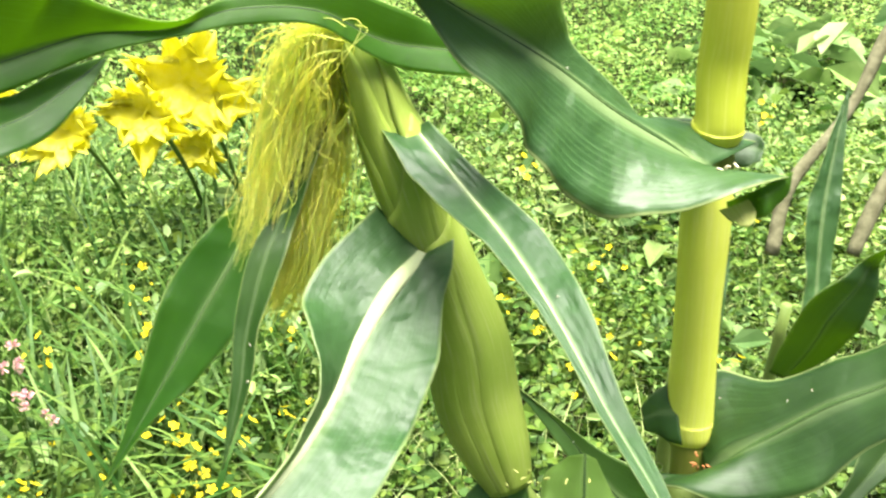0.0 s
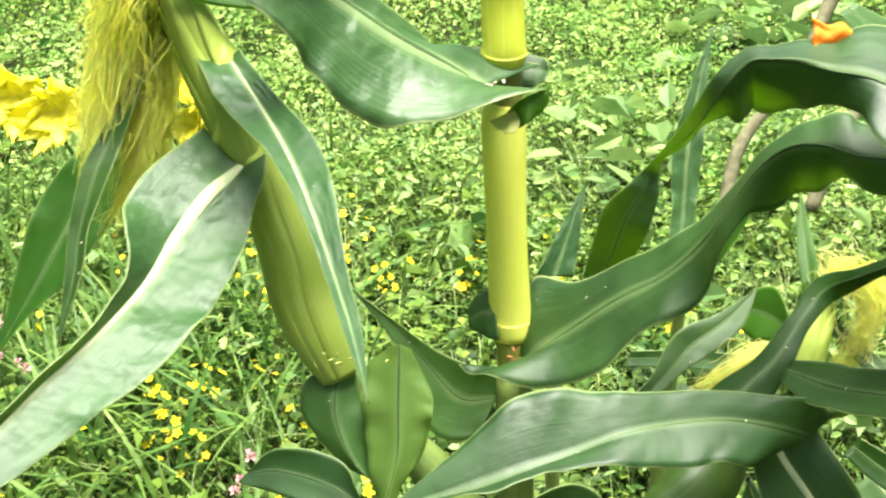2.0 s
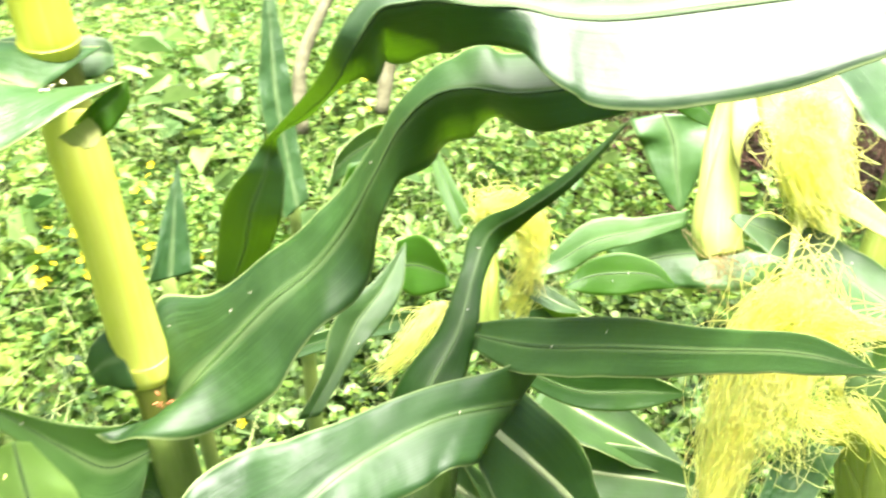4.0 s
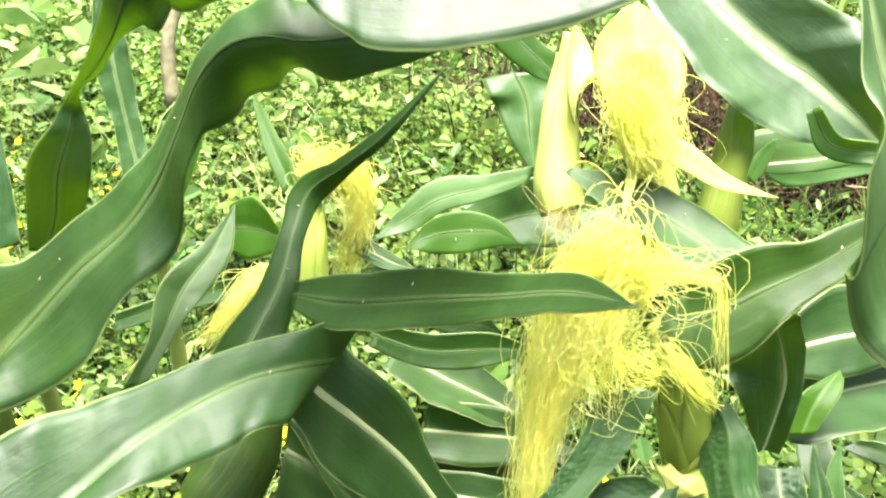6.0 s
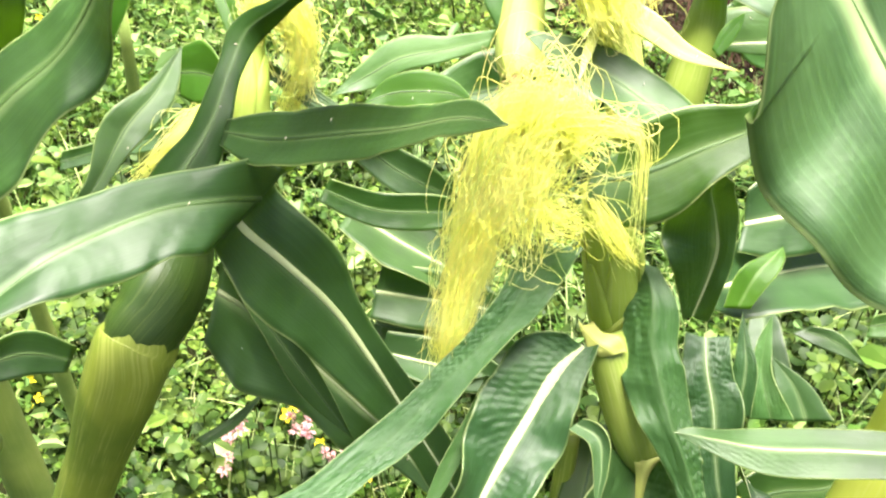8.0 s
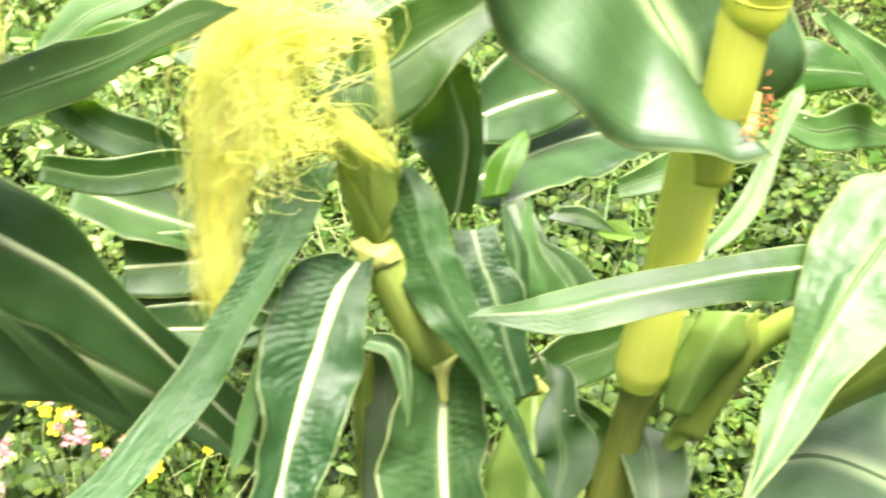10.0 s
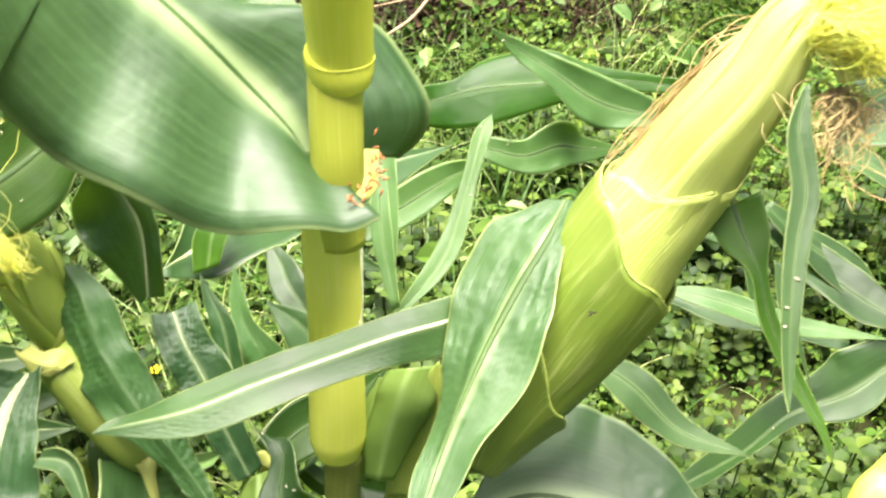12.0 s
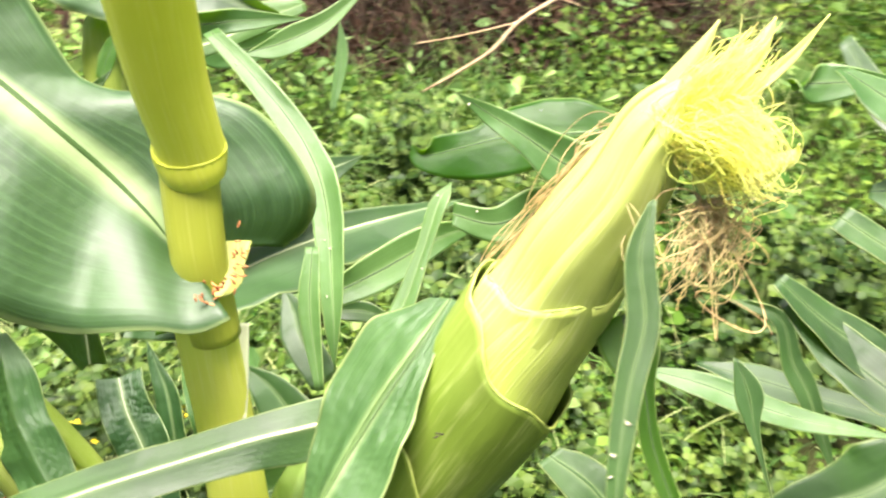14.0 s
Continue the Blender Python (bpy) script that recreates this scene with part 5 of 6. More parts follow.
blade(plant_c, "X", [(423, 213, 532, 9, -126, -5, 11, 74, -5), (421, 210, 530, 6, -153, -3, 7, 84, -4), (418, 206, 523, 4, -171, -3, 4, 95, -3), (416, 203, 516, 2, -171, -1, 2, 94, -1)], (COLLAR, COLLAR), name="collar", label="cream collar of the husk blade", seed=125, wave=.15, rib=0)
EAR_C = [(446, 232, 507, 8), (445, 243, 521, 9), (440, 255, 549, 10), (435, 265, 573, 11), (433, 271, 598, 12), (433, 278, 613, 12), (432, 286, 627, 10), (430, 295, 640, 7)]
ear_c = ear(plant_c, EAR_C, HUSK, "green husked ear", 6, 2)
sleeve(ear_c, EAR_C, 60, 0.6, 0.45, 0.001, PALEHUSK, "pale yellow-green outer husk", rim=0.0003, seed=4)
rod(plant_c, "shank", [(413, 258, 506, 5), (402, 244, 472, 6), (393, 230, 433, 7), (390, 213, 357, 9), (418, 172, 196, 13)], GREENSTALK)
rod(plant_c, "internode", [(420, 255, 579, 9), (421, 247, 571, 11.5), (424, 233, 548, 12.5), (429, 224, 527, 12), (438, 227, 500, 10), (447, 232, 459, 8)], EARSTALK, "olive yellow-green internode between two leaf collars", wob=0.02)
tassel(ear_c, "silk", (0.418, 0.296, 0.659), [(0.411, 0.308, 0.675), (0.390, 0.306, 0.667), (0.374, 0.298, 0.645), (0.364, 0.289, 0.624), (0.353, 0.279, 0.603), (0.341, 0.269, 0.581)], 0.0150, 2100, SILK, radius=0.00022, seed=5, curl=0.004, label="thick curly yellow silk", taper=0.55, loose=0.7)
tassel(ear_c, "silk", (0.418, 0.296, 0.659), [(0.407, 0.306, 0.671), (0.392, 0.296, 0.660), (0.384, 0.283, 0.641), (0.381, 0.275, 0.629)], 0.015, 420, SILK, radius=0.00022, seed=6, curl=0.010, label="thick curly yellow silk", loose=0.8)
tassel(ear_c, "silk", (0.406, 0.305, 0.673), [(0.410, 0.288, 0.683), (0.417, 0.265, 0.692), (0.417, 0.252, 0.695), (0.409, 0.238, 0.679), (0.404, 0.228, 0.659)], 0.0045, 60, SILK, radius=0.00018, seed=7, curl=0.004, label="stray yellow silk threads")
tassel(ear_c, "silk", (0.395, 0.284, 0.648), [(0.392, 0.270, 0.649), (0.397, 0.260, 0.652), (0.400, 0.257, 0.651)], 0.008, 60, SILK, radius=0.00018, seed=17, curl=0.006, label="stray yellow silk threads")
tassel(ear_c, "silk", (0.418, 0.286, 0.647), [(0.419, 0.268, 0.641), (0.419, 0.252, 0.637), (0.419, 0.242, 0.637)], 0.006, 120, SILK, radius=0.0002, seed=77, curl=0.003, label="stray yellow silk threads")

plant_d = thing("maize_plant", "maize plant with a smooth yellow stalk and one upright pale ear", "maize plant", "maize plants", (0.47, 0.13, 0))
stalk_d = rod(plant_d, "stalk", [(488, 143, 666, 10.0), (485, 143, 657, 11.0), (478, 139, 614, 11.0), (470, 136, 569, 12.0), (468, 135, 559, 12.0), (466, 134, 551, 9.5)], LOWSTALK, "yellow-green stalk wrapped in its leaf sheath")
rod(stalk_d, "internode", [(500, 135, 807, 13.8), (500, 142, 760, 12.2), (501, 144, 733, 11.2), (501, 145, 726, 12.2), (500, 144, 721, 11.4), (500, 144, 717, 10.2)], STALK, "smooth bright yellow internode")
rod(stalk_d, "joint", [(500, 144, 722, 9.6), (499, 146, 718, 9.8), (491, 141, 693, 9.6), (488, 140, 675, 9.6), (485, 138, 657, 9.6)], OLIVE, "olive yellow joint")
# Shade on the lower stalk comes from the dark joint colour
rod(stalk_d, "lower_internode", [(469, 133, 552, 9), (463, 132, 523, 8), (453, 128, 468, 11), (429, 125, 328, 12), (350, 100, -20, 16)], NODE, "olive lower stalk, shade painted into its colour")
blade(stalk_d, "Y", [(497, 144, 649, 6, 75, 0, 5, -37, 0), (490, 139, 639, 6, 76, 0, 5, -41, 0), (483, 134, 629, 6, 76, 0, 5, -41, 0), (476, 129, 619, 6, 75, 0, 4, -36, 1)], (PAPER, PAPER), name="sheath_margin", label="thin papery margin of the leaf sheath", seed=123, wave=.04, rib=0)
blade(plant_d, "X", [(488, 154, 689, 31, -163, -27, 32, 103, -25), (487, 161, 699, 32, -124, -33, 49, 104, -32), (484, 174, 713, 47, -97, -30, 52, 106, -21), (477, 186, 732, 61, -94, -24, 33, 97, -17), (470, 202, 750, 67, -93, -13, 20, 90, -24), (462, 215, 767, 74, -110, 11, 22, 105, -26), (448, 220, 783, 56, -127, 24, 27, 87, -32), (436, 222, 802, 41, -131, 14, 37, 73, -24), (427, 224, 822, 23, -128, 0, 31, 63, -7), (423, 231, 843, 0, -128, 0, 0, 63, 0)], BROAD, seed=62)
blade(plant_d, "Z", [(510, 88, 629, 8, 50, -4, 12, -129, 5), (491, 95, 634, 9, 40, -4, 12, -129, 8), (470, 105, 638, 9, 13, -2, 10, -139, 6), (447, 117, 639, 9, 6, -1, 9, -145, 5), (425, 130, 638, 10, 0, -1, 10, -150, 2), (405, 141, 637, 9, 3, 0, 9, -148, -1), (391, 153, 636, 6, -13, 2, 5, -144, -1), (381, 163, 634, 0, 36, 0, 0, -125, 0)], LEAF, seed=63, wave=.04, rib=.0011, white=True, quilt=.0001)
blade(plant_d, "Z", [(483, 82, 523, 21, 25, -6, 24, 158, 27), (506, 62, 531, 36, 7, -10, 41, 154, 15), (521, 36, 527, 44, 0, -4, 41, 156, 0), (530, 11, 519, 40, 0, 4, 30, 165, -6), (529, -11, 504, 27, 9, 7, 18, 178, -5), (519, -38, 479, 0, 9, 0, 0, 178, 0)], BROAD, seed=64, quilt=.0002)
blade(plant_d, "Z", [(474, 132, 518, 9, -3, 2, 16, 175, 10), (464, 118, 514, 14, 9, -2, 17, 166, 5), (451, 105, 510, 10, 11, -1, 15, 163, 0), (431, 86, 496, 0, 11, 0, 0, 163, 0)], LEAF, seed=65)
blade(plant_d, "Z", [(473, 198, 515, 3, 92, -3, 2, -67, 4), (470, 176, 513, 6, -12, 1, 7, -213, 0), (454, 164, 505, 11, 1, 3, 12, -202, -2), (447, 152, 492, 16, 9, 1, 17, -194, -1), (422, 138, 477, 0, 9, 0, 0, -194, 0)], LEAF, seed=66)
blade(plant_d, "Y", [(501, 197, 450, 2, -82, -4, 2, 31, 5), (524, 193, 468, 6, -90, -11, 6, 38, 12), (541, 189, 479, 4, -101, -5, 4, 45, 5), (558, 176, 486, 0, -101, 0, 0, 45, 0)], LEAF, seed=67)
blade(plant_d, "Y", [(505, 139, 687, 4, 121, 1, 5, -37, -1), (499, 134, 684, 4, 124, 1, 4, -33, -2), (494, 129, 682, 3, 121, 2, 3, -28, -3), (486, 127, 681, 3, 103, 1, 2, -13, -3)], (COLLAR, COLLAR), name="collar", label="cream ligule round the stalk", seed=68, wave=.12, rib=0)
blade(plant_d, "Y", [(578, 11, 743, 5, 90, 1, 6, -135, 0), (589, 6, 755, 4, 89, 0, 5, -136, 1), (599, 2, 764, 2, 93, 1, 3, -134, 0), (605, 1, 770, 0, 93, 0, 0, -134, 0)], (COLLAR, COLLAR), name="husk_tip", seed=69, rib=0)
blade(plant_d, "Y", [(583, 21, 747, 5, 92, 1, 5, -133, 0), (592, 17, 758, 3, 91, 0, 3, -134, 0), (600, 15, 767, 0, 91, 0, 0, -134, 0)], (COLLAR, COLLAR), name="husk_tip", seed=70, rib=0)
blade(plant_d, "Y", [(629, 23, 721, 3, 47, 0, 3, -110, 0), (643, 14, 732, 2, 48, 0, 2, -108, 0), (656, 8, 745, 0, 48, 0, 0, -108, 0)], (COLLAR, COLLAR), name="husk_tip", seed=71, rib=0)
blade(plant_d, "X", [(571, 2, 736, 5, 47, -1, 5, -179, 1), (574, -9, 740, 4, 49, 0, 4, -177, 0), (583, -19, 745, 2, 45, 1, 2, -183, -1), (585, -20, 749, 0, 45, 0, 0, -183, 0)], (COLLAR, COLLAR), name="husk_tip", seed=72, rib=0)
blade(plant_d, "Y", [(476, 109, 527, 7, 48, 0, 7, -113, 1), (485, 109, 553, 9, 51, 1, 9, -110, 1), (495, 106, 577, 8, 53, 1, 7, -107, 0), (503, 107, 593, 0, 53, 0, 0, -107, 0)], FLAP, name="outer_husk", seed=73, wave=.06, rib=0)
blade(plant_d, "Z", [(465, 112, 550, 7, -163, -2, 8, -58, -1), (477, 114, 570, 12, -166, -7, 15, -49, 2), (485, 114, 584, 13, -160, -6, 16, -48, 5), (494, 115, 592, 13, -150, -5, 15, -41, 7)], THINLEAF, name="bract", seed=128, wave=.02, rib=0)
blade(plant_d, "Z", [(466, 124, 537, 5, -133, -2, 6, -68, -2), (475, 128, 555, 6, -150, -3, 7, -67, -1), (484, 128, 569, 6, -153, -3, 6, -79, 0), (493, 128, 578, 6, -140, -2, 6, -84, 2)], THINLEAF, name="bract", seed=129, wave=.03, rib=0)
blade(plant_d, "Y", [(544, 76, 666, 8, 90, 2, 4, -100, 0), (525, 73, 661, 23, 84, -2, 7, -100, -2), (506, 73, 652, 25, 81, 1, 14, -98, -5), (485, 72, 641, 19, 69, 2, 19, -96, -12), (468, 70, 632, 14, 63, 0, 20, -96, -11), (451, 67, 623, 10, 62, 0, 16, -103, -12), (427, 61, 612, 5, 131, 0, 10, -110, -10), (401, 55, 607, 0, 131, 0, 0, -110, 0)], BUMP, name="husk_leaf", seed=74, wave=.08, rib=.0014, quilt=.0002)
blade(plant_d, "Y", [(556, 5, 737, 1, 126, 1, 1, -77, 0), (545, 1, 727, 4, 126, 0, 4, -77, 0), (535, -8, 715, 5, 126, 0, 4, -76, 0), (523, -12, 704, 4, 126, 0, 4, -77, 0), (509, -19, 690, 3, 125, 1, 3, -79, -1), (496, -27, 675, 2, 126, 0, 1, -77, 0), (490, -30, 671, 0, 126, 0, 0, -77, 0)], LEAF, name="husk_leaf", seed=75)
blade(plant_d, "X", [(569, 22, 672, 11, -118, 2, 11, 39, -2), (562, 13, 665, 9, -113, 0, 9, 44, 1), (556, 4, 659, 4, -111, -1, 3, 45, 1), (547, -6, 648, 4, -116, 0, 3, 41, 0), (539, -21, 635, 3, -117, 1, 3, 39, -1), (532, -35, 626, 2, -117, 0, 2, 38, -1), (525, -45, 617, 0, -117, 0, 0, 38, 0)], GLOWLEAF, name="husk_leaf", seed=76)
blade(plant_d, "X", [(645, 17, 588, 1, -120, -1, 1, 37, 1), (640, 7, 577, 6, -120, 1, 6, 37, -1), (633, -2, 564, 2, -120, 1, 2, 35, -1), (622, -20, 541, 0, -120, 0, 0, 35, 0)], LEAF, name="husk_leaf", seed=77)
EAR_D = [(484, 72, 570, 2), (500, 68, 591, 11), (517, 63, 612, 18), (535, 56, 638, 22), (548, 49, 661, 20), (559, 41, 681, 18), (565, 33, 704, 15), (574, 24, 726, 12), (580, 20, 741, 9), (586, 16, 750, 5), (589, 15, 754, 2)]
ear_d = ear(plant_d, EAR_D, PALEHUSK, "pale yellow-green husked ear", 8, 3, tips=(0.9, 1.0))
sleeve(ear_d, EAR_D, -26, 0.46, 0.57, 0.0012, PALEHUSK, "pale yellow-green husk with a ragged end", rim=0.0007, seed=1)
# These two husks carry their shade in the dark olive colour
sleeve(ear_d, EAR_D, -26, 0.45, 0.34, 0.003, SHADEHUSK, "olive green husk with shade painted in and a downy white rim", rim=0.0009, flare=0.002, seed=3)
sleeve(ear_d, EAR_D, -40, 0.26, 0.12, 0.0048, SHADEHUSK, "outermost olive green husk with shade painted in", rim=0.0007, seed=5)
rod(plant_d, "shank", [(474, 115, 511, 4.2), (485, 112, 537, 5.4), (497, 107, 562, 6.6), (508, 100, 581, 6.0), (517, 89, 593, 6.0), (523, 74, 595, 5.4)], HUSK, "pale green husked shank", wob=0.03)
tassel(ear_d, "silk", (0.575, 0.010, 0.740), [(0.578, 0.001, 0.748), (0.577, -0.008, 0.747), (0.576, -0.015, 0.741)], 0.011, 620, SILK, radius=0.0002, seed=8, curl=0.003, label="fresh pale yellow silk")
tassel(ear_d, "silk", (0.578, 0.011, 0.744), [(0.584, 0.006, 0.754), (0.592, 0.003, 0.759), (0.599, 0.001, 0.765)], 0.009, 380, SILK, radius=0.0002, seed=88, curl=0.002, label="fresh pale yellow silk")
tassel(ear_d, "dry_silk", (0.574, 0.001, 0.726), [(0.573, -0.006, 0.721), (0.566, -0.006, 0.715), (0.561, -0.007, 0.710)], 0.010, 110, DRYSILK, seed=9, label="brown withered silk")
tassel(ear_d, "dry_silk", (0.581, 0.026, 0.744), [(0.574, 0.039, 0.724), (0.564, 0.052, 0.704), (0.547, 0.066, 0.677)], 0.0035, 90, DRYSILK, seed=99, curl=0.003, label="brown withered silk along the husk")

plant_e = thing("maize_plant", "maize plant with two pale ears and bright silk", "maize plant", "maize plants", (0.66, 0.5, 0))
rod(plant_e, "stalk", [(591, 423, 523, 14.5), (597, 431, 558, 14.5), (607, 438, 586, 13.5), (616, 445, 606, 12.5), (626, 455, 617, 10), (643, 472, 619, 7), (660, 492, 619, 3)], EARSTALK, "yellow-green stalk")
blade(plant_e, "Z", [(481, 444, 629, 3, -10, -1, 2, 154, 1), (506, 419, 617, 19, -12, -3, 15, 152, 3), (526, 396, 604, 23, -6, -5, 19, 159, 5), (545, 357, 590, 24, 5, -6, 19, 172, 7), (546, 334, 581, 0, 5, 0, 0, 172, 0)], LEAF, seed=78)
blade(plant_e, "Z", [(393, 489, 573, 0, 180, 0, 0, 0, 0), (411, 486, 579, 10, 131, 3, 11, -49, -3), (429, 478, 581, 13, 130, 0, 14, -50, 0), (446, 469, 580, 9, 131, -3, 9, -49, 3), (458, 457, 574, 0, 131, 0, 0, -49, 0)], GLOWLEAF, seed=79)
blade(plant_e, "Z", [(383, 516, 566, 0, 180, 0, 0, 0, 0), (407, 514, 576, 8, 134, 0, 9, -46, 1), (430, 511, 586, 13, 132, 4, 9, -48, -5), (458, 502, 591, 8, 131, 3, 8, -49, -7), (488, 493, 597, 5, 131, 3, 5, -49, -3)], FARLEAF, wave=.05, seed=80)
blade(plant_e, "Z", [(533, 627, 459, 21, 127, -15, 24, -28, 12), (573, 621, 462, 31, 121, -20, 33, -34, 17), (610, 603, 465, 31, 113, -30, 32, -36, 27), (632, 592, 467, 12, 106, -20, 12, -30, 18), (668, 566, 461, 0, 106, 0, 0, -30, 0)], FARLEAF, seed=81)
blade(plant_e, "Z", [(498, 568, 679, 10, 136, 6, 10, -44, -6), (512, 545, 662, 9, 137, 7, 14, -43, -9), (522, 528, 649, 12, 136, 2, 11, -44, -7), (532, 513, 638, 0, 136, 0, 0, -44, 0)], GLOWLEAF, seed=82)
blade(plant_e, "Z", [(571, 646, 585, 24, 153, 12, 26, -27, -6), (573, 630, 567, 31, 164, 5, 27, -16, -6), (567, 614, 546, 18, 173, 2, 17, -7, 1), (562, 597, 523, 2, 172, -2, 2, -8, 2)], FARLEAF, seed=83)
blade(plant_e, "Z", [(524, 423, 645, 9, 130, -4, 8, -50, 5), (539, 409, 638, 9, 131, -3, 7, -49, 2), (554, 392, 628, 5, 131, -1, 6, -49, -1), (570, 378, 622, 2, 129, 0, 2, -51, 0), (580, 370, 620, 0, 129, 0, 0, -51, 0)], (COLLAR, COLLAR), name="husk_tip", rib=0, seed=84)
blade(plant_e, "Y", [(688, 500, 577, 9, -168, -2, 8, -6, -1), (720, 489, 536, 13, -158, -6, 13, 3, 2), (778, 475, 525, 7, -137, -3, 7, 21, 2), (811, 458, 527, 0, -137, 0, 0, 21, 0)], FARLEAF, seed=85)
blade(plant_e, "Z", [(589, 402, 612, 3, 144, 1, 3, -36, -1), (598, 405, 620, 5, 144, 1, 5, -36, -1), (605, 406, 626, 4, 143, 1, 3, -37, 0), (611, 408, 632, 0, 143, 0, 0, -37, 0)], GLOWLEAF, rib=.0004, seed=86)
blade(plant_e, "Y", [(300, 436, 831, 7, -121, -2, 6, 46, 2), (322, 429, 816, 13, -121, -1, 11, 46, 1), (348, 424, 805, 12, -119, -2, 10, 48, 1), (383, 418, 791, 7, -119, -1, 5, 48, 0), (423, 412, 777, 0, -119, 0, 0, 48, 0)], FARLEAF, seed=87)
blade(plant_e, "Z", [(630, 550, 708, 41, 3, -20, 47, 130, 33), (641, 501, 676, 57, 0, -22, 50, 117, 51), (659, 466, 655, 72, -4, -31, 44, 96, 44), (673, 442, 644, 71, -8, -21, 31, 85, 32), (685, 414, 628, 55, -12, -15, 17, 87, 16), (696, 394, 612, 26, -19, -19, 7, 79, 7), (712, 383, 602, 0, -19, 0, 0, 79, 0)], BROAD, seed=127, wave=.02)
blade(plant_e, "Y", [(517, 425, 639, 4, 138, 1, 3, -64, -1), (504, 414, 627, 3, 139, 1, 3, -63, -1), (491, 402, 614, 0, 139, 0, 0, -63, 0)], (COLLAR, COLLAR), name="husk_tip", seed=88, rib=0)
blade(plant_e, "X", [(532, 444, 661, 20, -51, 4, 23, 90, 4), (539, 457, 670, 28, -50, 6, 32, 90, 4), (548, 473, 686, 25, -46, 6, 28, 92, 1), (553, 488, 706, 0, -46, 0, 0, 92, 0)], (COLLAR, COLLAR), name="husk_tip", seed=89, rib=0)
blade(plant_e, "X", [(499, 465, 663, 15, 12, -8, 7, -156, 18), (510, 476, 666, 10, -50, -1, 9, -265, 7), (520, 495, 676, 7, -47, 0, 8, -268, 2), (523, 507, 691, 0, -47, 0, 0, -268, 0)], (COLLAR, COLLAR), name="husk_tip", seed=90, rib=0)
ear_e = ear(plant_e, [(490, 459, 587, 13), (492, 469, 599, 14), (500, 482, 618, 12), (510, 497, 641, 10), (520, 509, 660, 6), (528, 519, 677, 3)], PALEHUSK, "pale yellow ear", 4, 5)
ear_f = ear(plant_e, [(546, 420, 547, 10), (553, 434, 567, 12), (553, 448, 597, 12), (549, 460, 625, 15), (546, 469, 649, 15), (553, 480, 665, 11)], PALEHUSK, "pale yellow ear", 4, 6)
tassel(ear_f, "silk", (0.530, 0.452, 0.668), [(0.520, 0.435, 0.668), (0.517, 0.423, 0.653), (0.524, 0.413, 0.637)], 0.017, 900, SILK, seed=10, curl=0.006, label="bright pale yellow silk")
tassel(ear_f, "silk", (0.545, 0.474, 0.668), [(0.536, 0.455, 0.674), (0.530, 0.440, 0.664), (0.530, 0.428, 0.645), (0.536, 0.42, 0.63)], 0.02, 600, SILK, seed=12, curl=0.005, label="bright pale yellow silk", loose=0.8)
tassel(ear_e, "dry_silk", (0.483, 0.454, 0.593), [(0.478, 0.443, 0.594), (0.478, 0.436, 0.586)], 0.01, 60, DRYSILK, seed=11)

plant_g = thing("maize_plant", "green maize plant with many drooping leaves behind the pale ear", "maize plant", "maize plants", (0.9, 0.1, 0))
rod(plant_g, "stalk", [(676, -75, 163, 18), (710, -63, 354, 15), (731, -68, 386, 14), (755, -77, 411, 11), (795, -65, 448, 9), (838, -49, 484, 9), (887, -33, 526, 8)], LOWSTALK)
blade(plant_g, "Z", [(887, 162, 497, 5, -142, 0, 5, 60, 0), (855, 209, 503, 9, -131, 0, 9, 46, 4), (823, 243, 505, 17, -132, -2, 25, 34, -4), (794, 273, 506, 27, -136, 2, 23, 30, -8), (771, 291, 504, 22, -135, 7, 11, 35, -8), (748, 309, 502, 10, -142, 2, 12, 64, -5), (747, 319, 508, 0, -142, 0, 0, 64, 0)], GLOWLEAF, seed=91, flip=True)
blade(plant_g, "X", [(668, 191, 641, 0, -110, 0, 0, 48, 0), (679, 177, 626, 6, -110, 1, 5, 48, -1), (686, 160, 615, 9, -111, 2, 8, 46, -3), (692, 144, 604, 13, -115, 0, 13, 43, -1), (702, 129, 596, 12, -121, -4, 12, 36, 3), (718, 108, 590, 5, -125, -4, 5, 29, 3)], FARLEAF, seed=92, wave=.1)
blade(plant_g, "Z", [(647, 180, 583, 6, -37, 1, 6, 120, -1), (659, 163, 577, 9, -44, -3, 9, 114, 2), (680, 153, 575, 13, -52, -6, 14, 110, 2), (698, 146, 565, 8, -45, -1, 7, 118, -1), (727, 132, 553, 0, -45, 0, 0, 118, 0)], FARLEAF, seed=93, wave=.1)
blade(plant_g, "Y", [(541, 160, 555, 2, 54, -1, 2, -102, 1), (576, 156, 570, 6, 61, -4, 6, -92, 4), (609, 164, 591, 4, 63, -4, 4, -88, 4), (629, 170, 607, 4, 62, -3, 5, -94, 2), (641, 172, 611, 0, 62, 0, 0, -94, 0)], FARLEAF, seed=94)
blade(plant_g, "Y", [(562, 182, 620, 3, 126, 0, 3, -76, 0), (545, 169, 603, 5, 128, -1, 5, -75, 1), (527, 148, 580, 2, 127, 0, 2, -76, 0)], FARLEAF, seed=95)
blade(plant_g, "Z", [(596, 241, 524, 6, -38, -3, 6, 116, 3), (630, 226, 530, 11, -38, -7, 12, 116, 6), (663, 213, 537, 9, -45, -5, 9, 112, 4), (694, 206, 531, 0, -45, 0, 0, 112, 0)], FARLEAF, seed=96)
blade(plant_g, "X", [(760, 29, 581, 9, -94, -2, 7, 72, 1), (766, 0, 568, 10, -93, 0, 8, 72, -1), (775, -33, 554, 9, -93, -4, 7, 72, 3), (784, -72, 537, 0, -93, 0, 0, 72, 0)], LEAF, seed=97)
